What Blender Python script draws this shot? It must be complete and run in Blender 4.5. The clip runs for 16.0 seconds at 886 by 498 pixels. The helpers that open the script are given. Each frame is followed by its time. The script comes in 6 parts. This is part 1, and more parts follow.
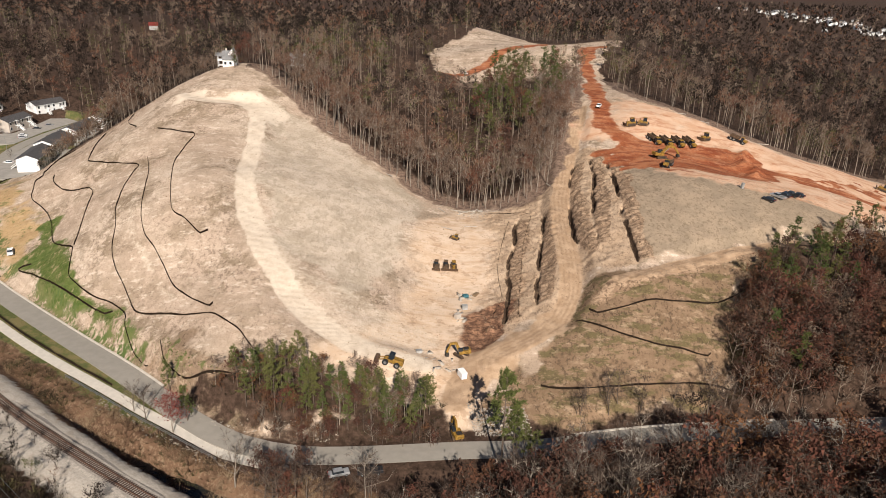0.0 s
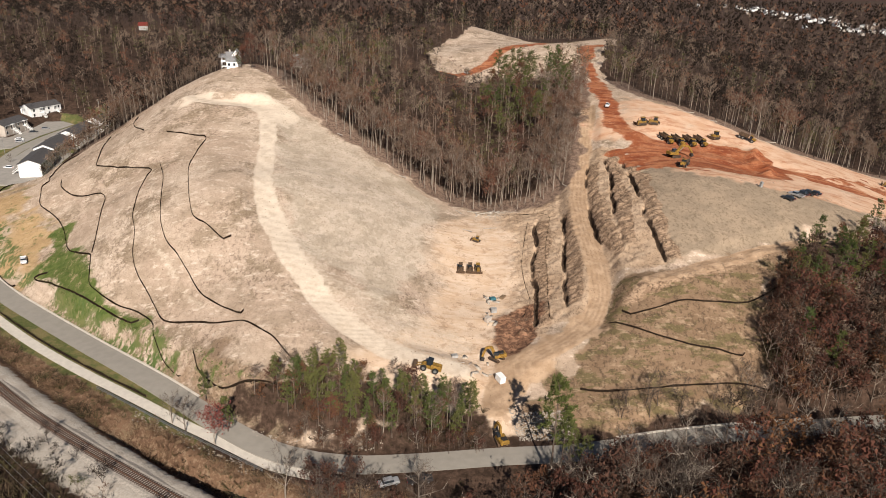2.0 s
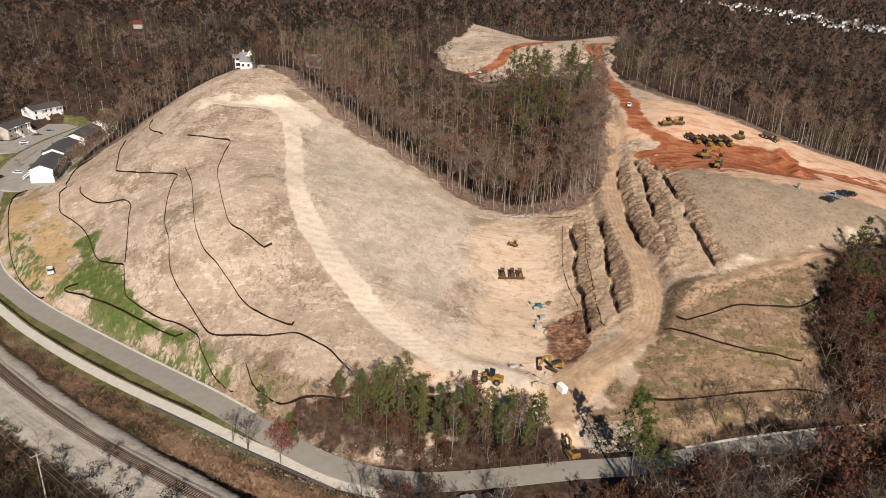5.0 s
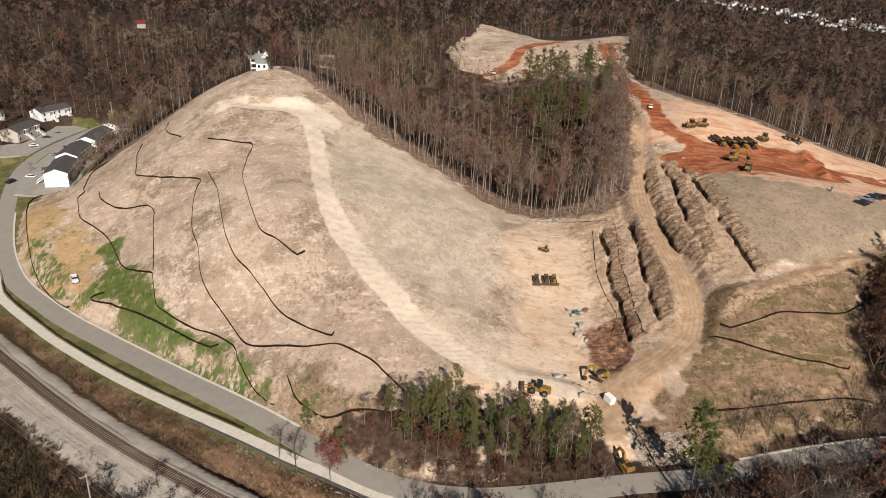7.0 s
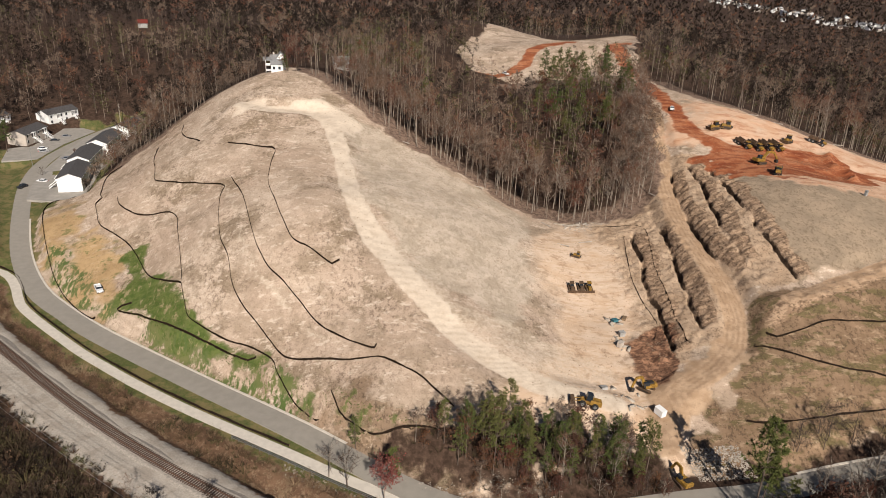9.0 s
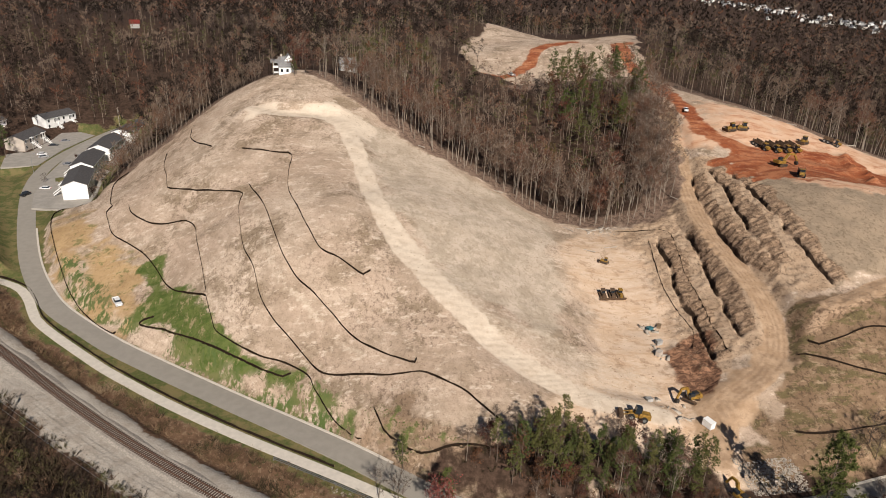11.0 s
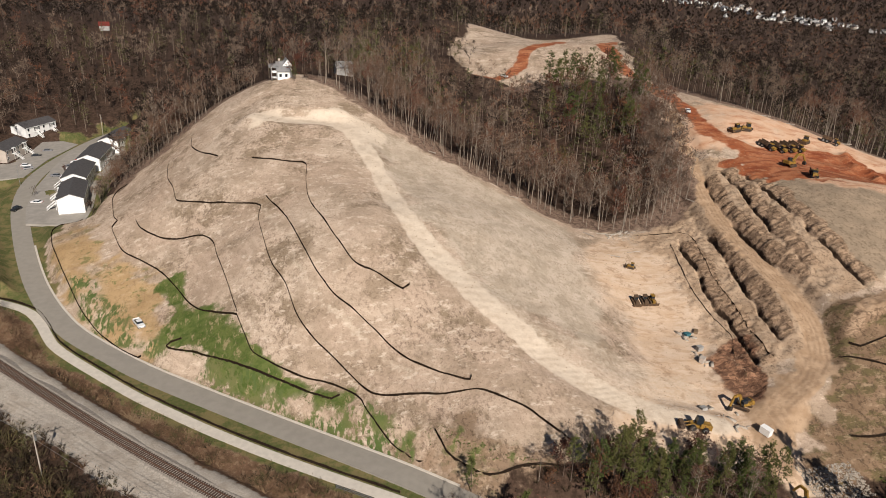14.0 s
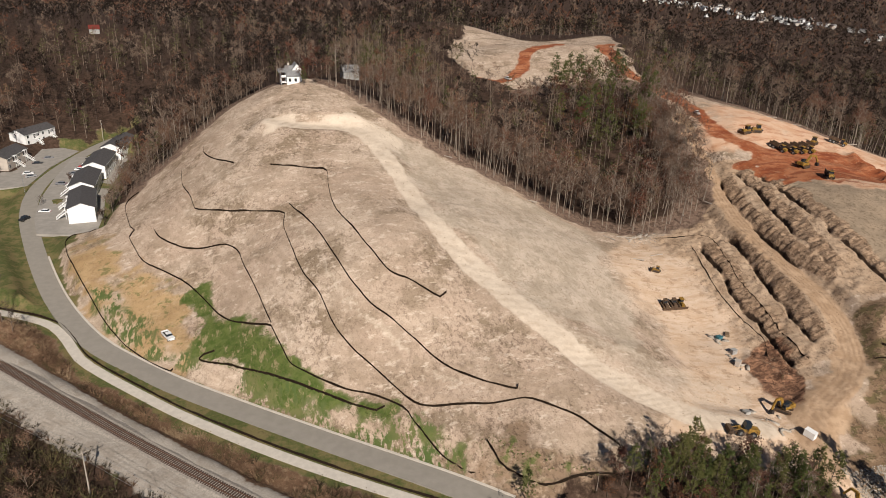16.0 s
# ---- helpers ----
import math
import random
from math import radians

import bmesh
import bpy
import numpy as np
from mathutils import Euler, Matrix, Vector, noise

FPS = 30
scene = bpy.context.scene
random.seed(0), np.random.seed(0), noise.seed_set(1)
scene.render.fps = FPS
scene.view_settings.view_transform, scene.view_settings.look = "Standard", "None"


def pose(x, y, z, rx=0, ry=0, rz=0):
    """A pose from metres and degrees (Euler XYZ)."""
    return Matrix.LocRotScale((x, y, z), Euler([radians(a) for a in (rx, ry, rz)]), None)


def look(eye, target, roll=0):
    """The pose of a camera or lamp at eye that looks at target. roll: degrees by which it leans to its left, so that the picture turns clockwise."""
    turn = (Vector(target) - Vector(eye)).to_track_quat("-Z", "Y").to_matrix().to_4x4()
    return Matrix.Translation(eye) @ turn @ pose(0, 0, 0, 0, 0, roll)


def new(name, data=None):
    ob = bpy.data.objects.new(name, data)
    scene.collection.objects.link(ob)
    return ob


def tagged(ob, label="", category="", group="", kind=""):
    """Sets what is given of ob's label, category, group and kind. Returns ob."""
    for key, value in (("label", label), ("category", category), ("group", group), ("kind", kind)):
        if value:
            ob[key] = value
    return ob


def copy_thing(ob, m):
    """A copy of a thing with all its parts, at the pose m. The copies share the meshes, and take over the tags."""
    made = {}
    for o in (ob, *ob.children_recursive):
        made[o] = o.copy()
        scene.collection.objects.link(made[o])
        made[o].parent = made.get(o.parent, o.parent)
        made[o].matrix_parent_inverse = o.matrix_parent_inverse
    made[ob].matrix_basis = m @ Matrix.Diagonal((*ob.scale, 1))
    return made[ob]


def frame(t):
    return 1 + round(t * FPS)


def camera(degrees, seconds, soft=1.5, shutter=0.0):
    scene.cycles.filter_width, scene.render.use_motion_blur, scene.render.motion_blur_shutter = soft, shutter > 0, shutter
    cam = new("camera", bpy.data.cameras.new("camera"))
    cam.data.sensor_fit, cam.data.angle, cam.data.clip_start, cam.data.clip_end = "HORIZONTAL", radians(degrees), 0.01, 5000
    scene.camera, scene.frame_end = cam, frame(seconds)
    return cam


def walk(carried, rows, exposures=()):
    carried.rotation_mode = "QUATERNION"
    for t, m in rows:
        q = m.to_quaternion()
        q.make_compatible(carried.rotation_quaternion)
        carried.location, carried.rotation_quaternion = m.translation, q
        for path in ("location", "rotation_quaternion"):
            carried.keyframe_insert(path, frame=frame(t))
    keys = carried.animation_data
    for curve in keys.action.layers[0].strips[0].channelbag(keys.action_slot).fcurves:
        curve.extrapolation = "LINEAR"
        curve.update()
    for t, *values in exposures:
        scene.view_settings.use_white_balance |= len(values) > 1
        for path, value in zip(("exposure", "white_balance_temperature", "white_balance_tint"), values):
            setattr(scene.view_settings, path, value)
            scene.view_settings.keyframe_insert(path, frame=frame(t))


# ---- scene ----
cam = camera(64.0, 16.0, soft=0.95)
METRES, EYE, TILT, LEAN, TURN = 118.0, 100.0, -22.3, -2.3, 0.0
ROWS = [
    (0.0, 0.0, 0.0, 0.0, -0.0, 0.0, 0.0),
    (0.5, -0.0317, 0.002, 0.0032, -0.41, -0.06, 0.17),
    (1.0, -0.0628, 0.0049, 0.0067, -0.83, -0.1, 0.36),
    (1.5, -0.0932, 0.0091, 0.0105, -1.26, -0.15, 0.58),
    (2.0, -0.1228, 0.0144, 0.0147, -1.61, -0.19, 0.74),
    (2.5, -0.1518, 0.0205, 0.019, -1.96, -0.23, 0.89),
    (3.0, -0.1804, 0.0273, 0.0237, -2.26, -0.28, 1.0),
    (3.5, -0.2084, 0.0346, 0.0284, -2.52, -0.32, 1.12),
    (4.0, -0.2359, 0.0423, 0.0336, -2.79, -0.4, 1.21),
    (6.5, -0.3701, 0.0883, 0.0607, -3.71, -0.64, 1.49),
    (7.0, -0.3972, 0.0997, 0.0674, -3.86, -0.68, 1.54),
    (7.5, -0.4245, 0.1112, 0.0738, -4.05, -0.71, 1.6),
    (8.0, -0.4523, 0.123, 0.0804, -4.2, -0.77, 1.62),
    (8.5, -0.48, 0.135, 0.0874, -4.39, -0.82, 1.69),
    (9.0, -0.5082, 0.1477, 0.095, -4.64, -0.87, 1.76),
    (11.5, -0.6522, 0.2138, 0.1321, -6.54, -1.14, 2.49),
    (12.0, -0.6816, 0.2256, 0.1395, -7.1, -1.2, 2.69),
    (12.5, -0.7114, 0.2366, 0.1464, -7.7, -1.28, 2.9),
    (13.0, -0.7418, 0.2468, 0.1529, -8.32, -1.34, 3.13),
    (13.5, -0.7723, 0.2567, 0.1593, -8.9, -1.39, 3.35),
    (14.0, -0.8031, 0.2662, 0.1657, -9.46, -1.43, 3.58),
    (14.5, -0.8343, 0.2756, 0.1723, -9.95, -1.45, 3.78),
    (15.0, -0.8639, 0.2844, 0.1787, -10.35, -1.48, 3.93),
    (15.5, -0.896, 0.2936, 0.1849, -10.8, -1.51, 4.1),
    (16.0, -0.9279, 0.3028, 0.1912, -11.2, -1.55, 4.28),
]
walk(cam, [(t, pose(0, 0, EYE, TILT, LEAN, TURN) @ pose(METRES * x, METRES * y, METRES * z, 90 + pitch, roll, yaw)) for t, x, y, z, yaw, pitch, roll in ROWS], [(0.0, 0.51), (4.0, 0.44), (9.0, 0.34), (16.0, 0.22)])

# ---- world, sun, exposure ----
SUN_EL, SUN_AZ = radians(34.5), radians(173.0)   # azimuth clockwise from +y
world = bpy.data.worlds.new("sky")
scene.world = world
world.use_nodes = True
wn = world.node_tree.nodes
sky = wn.new("ShaderNodeTexSky")
sky.sky_type, sky.sun_disc = "NISHITA", False
sky.sun_elevation, sky.sun_rotation = SUN_EL, SUN_AZ
sky.air_density, sky.dust_density, sky.ozone_density = 0.5, 0.3, 0.6   # clear dry autumn air
wn["Background"].inputs["Strength"].default_value = 0.05
world.node_tree.links.new(sky.outputs[0], wn["Background"].inputs["Color"])
sun = new("sun", bpy.data.lights.new("sun", "SUN"))
sun.data.energy, sun.data.angle, sun.data.color = 5.0, radians(0.5), (1.0, 0.91, 0.815)
sun_from = Vector((math.sin(SUN_AZ) * math.cos(SUN_EL), math.cos(SUN_AZ) * math.cos(SUN_EL), math.sin(SUN_EL)))
sun.matrix_world = look(sun_from * 300, (0, 0, 0))

# ---- terrain form: sums of smooth hills ----
LAND = [
    -0.6, -1.5, -0.8, -1.9, -1.3, -2.5, -0.4, 0.9, -1.7, -1.7, -0.3,
    -2.4, -4.3, 4.1, 2, 0.7, -2.3, -4.3, -5.1, -2, 0.2, 0.3,
    -2.3, -2.5, 4.1, -3.3, 3.4, 1.6, 0.9, 5.5, 4.7, 3, 0.3,
    1.1, 3, -3.8, -0.4, 11.5, 1, -0.4, 11, 5.7, 0.7, -1.8,
    1.4, 4.1, -2.1, 6.8, 8.1, -0.7, -0.8, 6.9, 3.9, 4, -1,
    -0.6, -3.2, -7.1, 17.4, 12.2, 0.6, 3.1, 13.4, 9, 4.1, -1.5,
    3.3, 1.1, -1.7, 13.6, 7.8, 5.6, 8.9, 12.5, 4.3, -0.3, -0.7,
    4.2, -1.3, -4.1, 8.3, 8.7, 3.4, 2.2, 5.2, 5.4, 3.5, 1.6,
    3.2, 4.1, 5.5, 14, 11.5, 10.6, 20.5, 19.4, 10.6, 2.9, -0.1,
]
KNOLLS = [
    2.6, 1.1, -3.6, 2.5, 1.3, -2.4, 2.3, -2, -5.9, 0.4,
    -1.7, -4.9, -4.8, 2.9, 4.2, -2.5, 2.6, 5.2, -0.3, 1.5,
    -3.7, 0.6, 4.1, -1.2, 0.2, -4.1, -3.8, 2.6, 0.5, -2.8,
    -2.8, 2.1, 3.6, 0.5, 0.6, 0.6, -0.3, 0.6, 2.7, 2.8,
    -0.9, 0.7, 0.8, 0.3, 1.8, -0.6, -1.6, -0.4, 2.2, -0.5,
    3.2, 0, -0.5, -1.3, 1.1, -2.4, -1.5, 3.4, 0.2, -5.3,
    -0.9, 0.5, -0.8, -0.7, 1.6, 0.2, -0.7, 1.6, 1.2, 0.6,
]
FAR_HILLS = [(-107, 371, 2.2, 15), (20, 600, 26.2, 45), (90, 590, 1.7, 45), (160, 590, 25.0, 55), (-60, 580, 16.9, 50), (-60, 680, 18.4, 80), (40, 690, 4.2, 70), (140, 690, 19.0, 80), (-150, 590, 6.1, 60), (-250, 650, 11.0, 80), (-370, 620, 8.7, 120), (250, 610, 8.8, 80), (60, 820, 12.3, 120), (-200, 800, 6.0, 120), (-380, 850, 24.4, 180), (0, 500, -3.9, 32), (60, 470, -4.6, 32), (110, 500, 0.7, 34), (60, 530, 0.7, 32), (-10, 460, -0.7, 28), (170, 500, 7.7, 40)]


def bells(x, y, x0, y0, step, nx, sigma, heights):
    z = np.zeros_like(x)
    for i, h in enumerate(heights):
        cx, cy = x0 + step * (i % nx), y0 + step * (i // nx)
        z += h * np.exp(-((x - cx) ** 2 + (y - cy) ** 2) / (2 * sigma * sigma))
    return z


def hills(x, y):
    z = bells(x, y, -280, 80, 52, 11, 46.0, LAND) + bells(x, y, -140, 148, 28, 10, 24.0, KNOLLS)
    for cx, cy, h, r in FAR_HILLS:
        z += h * np.exp(-((x - cx) ** 2 + (y - cy) ** 2) / (2 * r * r))
    return z


# ---- plan: lines and areas in metres ----
ROAD = [(-188, 452), (-203, 425), (-213, 388), (-215, 357), (-210, 328), (-199.5, 297.5), (-187, 267), (-177, 247), (-166, 230),
        (-155, 218.2), (-141, 205.2), (-126, 193.2), (-103, 175.2), (-78, 156.2), (-55.5, 139), (-42, 131.5), (-28, 129), (-13, 130), (8, 133),
        (26, 135), (54, 141), (84, 145), (130, 147), (200, 140)]
ROAD_Z = [4, 3, 2, 1.5, 0.6, -0.4, -1.4, -2.0, -2.6, -3.0, -3.1, -3.0, -2.5, -2.0, -3.0, -3.6, -4.1, -4.3, -4.6, -4.8, -4.7, -4.5, -3, -1]
FOOTPATH = [(-222, 263), (-200, 252), (-186, 245), (-178.7, 239.5), (-173, 231), (-167.5, 221), (-160, 212.5), (-148, 200.8), (-139, 192.3), (-130, 184.8), (-122.3, 178.4), (-110, 169),
            (-98, 160.5), (-87.6, 153.6), (-77.5, 147), (-68.5, 141.3), (-60.3, 136.5), (-52.5, 132), (-44.6, 127.5), (-30, 123.5)]
FOOTPATH_Z = [-2.2, -2.3, -2.5, -2.6, -2.7, -2.8, -2.9, -3.0, -3.0, -3.0, -2.9, -2.7, -2.5, -2.4, -2.4, -2.8, -3.1, -3.5, -3.9, -4.3]
RAIL = [(-420, 420), (-300, 325), (-240, 271), (-184, 216), (-158, 191), (-134, 168.5), (-117, 153.5), (-98, 138.5), (-79, 125.5),
        (-55, 110), (-20, 90), (40, 60), (130, 20)]
CREEK = [(-230, 258), (-190, 227), (-160, 201), (-138, 181), (-115, 161), (-92, 144), (-76, 132), (-62, 124), (-48, 117.5), (-25, 106), (20, 90), (90, 70)]
CREEK_Z = [-2.2, -2.4, -2.6, -2.8, -3.0, -3.3, -4.2, -5.8, -6.2, -6.2, -6.2, -6.2]
HAUL_WEST = [(-116, 327), (-103, 321), (-89, 320), (-80, 313), (-74, 289), (-69, 253), (-64, 229), (-57, 211), (-48, 194),
             (-40, 181), (-31, 171), (-22, 165), (-14, 162), (-2, 160)]
HAUL_EAST = [(68, 340), (62, 315), (54, 285), (48, 256), (45, 234), (44, 215), (43, 199), (41, 188), (36, 178), (29, 171), (18, 166), (10, 158), (7, 148)]
RED_ROAD = [(118, 524), (103, 508), (95, 475), (91, 446), (86, 402), (80, 365), (78, 340), (75, 318), (78, 304), (86, 296), (97, 291), (112, 288), (135, 286), (165, 275), (210, 262)]
RED_FAR = [(-2, 441), (10, 437), (22, 446), (32, 462), (43, 487), (60, 501), (75, 510)]
CUT_TRACK = [(55, 188), (59, 189), (64, 190), (82, 197), (110, 207), (140, 214)]
SCARPS = [
    [(33, 251), (30, 244), (29, 234), (27, 224), (25, 213), (25, 203), (23, 193), (21, 178)],
    [(57, 283), (52, 263), (50, 248), (48.5, 232), (48, 217), (49, 204)],
    [(40, 248), (39, 235), (36, 218), (34, 205), (32, 194), (31, 185)],
    [(63, 283), (61, 263), (57, 241), (54, 226), (53, 217), (52, 208)],
    [(68, 275), (66, 244), (63, 222), (63, 205), (62, 195)],
    [(43, 177.5), (48, 180), (54, 182.6), (64, 186), (80, 192), (100, 200)],
]
SITE = [(-188, 285), (-178, 308), (-165, 330), (-152, 352), (-130, 372), (-100, 378), (-83, 354), (-66, 332), (-52, 316), (-38, 304),
        (-18, 289), (-4, 276), (9, 265), (22, 264), (34, 262), (45, 271), (56, 304), (66, 345), (76, 380), (80, 440), (102, 440),
        (94, 372), (115, 339), (136, 327), (165, 322), (196, 330), (245, 345), (245, 240), (150, 215), (112, 206), (99, 196),
        (86, 177), (80, 167), (81, 157), (60, 149), (28, 141), (-40, 135), (-60, 143), (-104, 178), (-150, 214), (-172, 242)]
FAR_SITE = [(-10, 490), (-5, 515), (7, 541), (20, 568), (31, 612), (45, 622), (62, 614), (84, 602), (121, 600), (148, 594), (128, 530), (112, 500), (102, 452), (96, 430), (60, 418), (20, 420), (0, 445)]
YARD = [(-30, 158), (-10, 178), (-6, 205), (-8, 235), (2, 255), (14, 258), (22, 240), (20, 222), (19, 205), (14, 190), (12, 172), (14, 160), (10, 140), (0, 140), (-4, 156)]
RED_PAD = [(68, 281), (70, 270), (76, 262), (88, 256), (104, 258), (134, 265), (140, 282), (137, 300), (116, 304), (98, 300), (86, 298), (76, 300)]
RED_BERM = [(135, 302), (129, 291), (131, 281), (128, 272)]
PINE_STAND = [(-60, 149), (-30, 151), (2, 151), (8, 142), (4, 136), (-36, 136.5), (-46, 138), (-58, 144)]
FOOT_TRACK = [(-113, 262), (-107.5, 248), (-103.5, 234), (-100.5, 223), (-97.5, 214), (-93.5, 206), (-88.5, 200), (-83.5, 193), (-77.5, 184), (-73, 180)]
APRONS = [[(-98, 328), (-86, 330), (-73, 324), (-66, 312), (-70, 302), (-78, 308), (-90, 318)], [(-120, 316), (-117, 330), (-106, 332), (-108, 322), (-113, 315)]]
FLATS = [(-66, 240), (-60, 212), (-50, 192), (-36, 174), (-22, 164), (-4, 160), (4, 170), (0, 182), (-14, 184), (-24, 186), (-36, 198), (-50, 222)]
RED_STRIP = [(132, 266), (157, 261), (188, 278), (232, 296), (238, 322), (186, 306), (152, 288), (136, 284)]
PALE_PAD = [(70, 276), (68, 292), (63.5, 305), (64.5, 320), (72, 340), (92, 362), (112, 338), (134, 327), (165, 320), (200, 326), (240, 340), (242, 236), (190, 244), (140, 240), (100, 236), (84, 256), (72, 270)]
RED_CUT = [(9, 188), (16, 193), (24, 193.5), (22.5, 184), (18.3, 173.5), (12, 168.5), (8, 174), (9, 182)]
TURNING = [(6, 160), (10, 166), (18, 171.5), (30, 176), (40, 186), (37, 174), (28, 166.5), (17, 158), (12, 150), (6, 152)]
GRASS = [(-141, 243), (-137, 242), (-134, 235), (-130, 225.5), (-123.5, 218), (-117.5, 213), (-114.5, 208), (-113, 201.5), (-109, 196), (-105, 192), (-98, 187), (-92, 182), (-87, 178),
         (-90, 175.5), (-99, 182), (-105.5, 187), (-113.5, 193), (-122, 200.5), (-129, 207), (-136.5, 213), (-137, 220), (-136, 228)]
GRASS_LOW = [(-84, 173), (-80.5, 170), (-76, 166), (-72, 163), (-68.5, 163), (-64, 157.5), (-56, 151.5), (-49.5, 149.5), (-50, 147.5), (-60, 152), (-66.5, 157), (-72, 159.5), (-77, 164.5)]
GRASS_THIN = [(-137, 214), (-128, 206), (-113.5, 193), (-100.5, 182.5), (-91, 176), (-83.5, 174), (-79, 166.5), (-75, 162), (-73, 158), (-80, 161), (-89, 167), (-101, 176), (-114, 187), (-125, 198.5), (-137, 210.5),
              (-144, 216), (-155, 226), (-163, 238), (-171, 254), (-166, 254), (-159.5, 242), (-154, 236), (-145, 220.5)]
STRAW = [(-187, 296), (-172, 292), (-160, 268), (-140, 238), (-133, 222), (-134, 211), (-143, 209), (-157, 222), (-170, 244), (-180, 268)]
GREY = [(-70, 318), (-50, 310), (-20, 283), (-4, 262), (-12, 230), (-14, 205), (-26, 190), (-44, 200), (-58, 225), (-64, 262)]
GREY_EAST = [(60, 195), (66, 225), (70, 262), (92, 258), (130, 262), (150, 240), (140, 218), (110, 210), (84, 200)]
LOWER_EAST = [(47, 190), (84, 199), (110, 206), (86, 178), (80, 157), (60, 149), (28, 138), (13, 140), (13, 150), (20, 157), (28, 164), (37, 172), (43, 181)]
LOWER_WEST = [(-82, 167), (-62, 164), (-50, 158), (-40, 150), (-36, 133), (-50, 137), (-60, 142.5), (-78, 157)]
BENCHES = [(18, 258), (34, 262), (46, 270), (60, 300), (70, 285), (68, 240), (62, 196), (46, 196), (40, 185), (22, 178), (14, 176), (16, 200), (20, 230)]
OPEN_AREAS = [(-222, 424), (-208, 428), (-184, 418), (-183, 385), (-179, 345), (-171, 305), (-215, 285), (-238, 320), (-246, 372), (-232, 384), (-228, 404)]
LOTS = [(-211, 402), (-211, 372), (-209.6, 345), (-205.6, 322), (-200.5, 306), (-180, 303), (-181, 322), (-185, 345), (-185.5, 402)]
LOTS_WEST = [(-211, 414), (-217.5, 388), (-219.5, 362), (-234, 358), (-240, 378), (-231, 385), (-229, 404), (-229, 418), (-220, 420)]


def smooth(a, b, v):
    s = np.clip((v - a) / (b - a), 0, 1)
    return s * s * (3 - 2 * s)


def spline(points, step=2.0):
    """A smooth line through the points, with a point about every step metres."""
    p = np.array(points, float)
    q = np.vstack([2 * p[0] - p[1], p, 2 * p[-1] - p[-2]])
    out = []
    for i in range(1, len(q) - 2):
        n = max(1, int(np.linalg.norm(q[i + 1][:2] - q[i][:2]) / step))
        for k in range(n):
            t = k / n
            out.append(0.5 * (2 * q[i] + (q[i + 1] - q[i - 1]) * t + (2 * q[i - 1] - 5 * q[i] + 4 * q[i + 1] - q[i + 2]) * t * t
                              + (3 * q[i] - q[i - 1] - 3 * q[i + 1] + q[i + 2]) * t ** 3))
    out.append(p[-1])
    return np.array(out)


def off_line(x, y, line):
    """Distance, signed distance (right of the line is plus) and place along the line, 0 to the number of its segments."""
    best = np.full(x.shape, 999.0)
    sign, where = np.ones(x.shape), np.zeros(x.shape)
    lo, hi = line[:, :2].min(0) - 60, line[:, :2].max(0) + 60
    box = np.flatnonzero((x > lo[0]) & (x < hi[0]) & (y > lo[1]) & (y < hi[1]))
    u, v = x[box], y[box]
    for c in range(0, len(line) - 1, 8):
        run = line[c:c + 9, :2]
        lo, hi = run.min(0) - 60, run.max(0) + 60
        near = np.flatnonzero((u > lo[0]) & (u < hi[0]) & (v > lo[1]) & (v < hi[1]))
        if len(near) == 0:
            continue
        px, py, idx = u[near], v[near], box[near]
        for i in range(c, min(c + 8, len(line) - 1)):
            a, d = line[i, :2], line[i + 1, :2] - line[i, :2]
            t = np.clip(((px - a[0]) * d[0] + (py - a[1]) * d[1]) / (d @ d), 0, 1)
            ex, ey = px - a[0] - t * d[0], py - a[1] - t * d[1]
            r = np.hypot(ex, ey)
            m = r < best[idx]
            j = idx[m]
            best[j], where[j] = r[m], i + t[m]
            sign[j] = np.sign(d[1] * ex[m] - d[0] * ey[m])
    return best, best * sign, where


def inside(x, y, area):
    """Signed distance to an area's edge, plus inside."""
    p = np.array(area + [area[0]], float)
    odd = np.zeros(x.shape, bool)
    for (ax, ay), (bx, by) in zip(p[:-1], p[1:]):
        if ay != by:
            odd ^= ((ay > y) != (by > y)) & (x < (bx - ax) * (y - ay) / (by - ay) + ax)
    d = off_line(x, y, p)[0]
    return np.where(odd, d, -d)


def rough(x, y, size, seed=0):
    """Smooth noise, about -1 to 1, with features of that size in metres."""
    table = np.random.RandomState(seed + 100).uniform(-1, 1, (64, 64))
    out = np.zeros_like(x)
    for octave in range(3):
        k = 2.0 ** octave / size
        c, s = math.cos(0.5 + octave + seed), math.sin(0.5 + octave + seed)
        u, v = (x * c - y * s) * k + 7.3 * seed, (x * s + y * c) * k + 3.1 * octave
        i, j = np.floor(u).astype(int), np.floor(v).astype(int)
        fu, fv = u - i, v - j
        fu, fv = fu * fu * (3 - 2 * fu), fv * fv * (3 - 2 * fv)
        a, b = table[i % 64, j % 64], table[(i + 1) % 64, j % 64]
        d, e = table[i % 64, (j + 1) % 64], table[(i + 1) % 64, (j + 1) % 64]
        out += ((a * (1 - fu) + b * fu) * (1 - fv) + (d * (1 - fu) + e * fu) * fv) * 0.55 ** octave
    return out * 1.1


road_line = spline([(*p, z) for p, z in zip(ROAD, ROAD_Z)], 5.0)
foot_line = spline([(*p, z) for p, z in zip(FOOTPATH, FOOTPATH_Z)], 4.0)
rail_line = spline([(*p, 0.5) for p in RAIL], 8.0)
creek_line = spline([(*p, z) for p, z in zip(CREEK, CREEK_Z)], 8.0)


def levelled(x, y, z, line, half, blend):
    d, _, k = off_line(x, y, line)
    zl = np.interp(k, np.arange(len(line)), line[:, 2])
    w = 1 - smooth(half, half + blend, d)
    return z * (1 - w) + zl * w


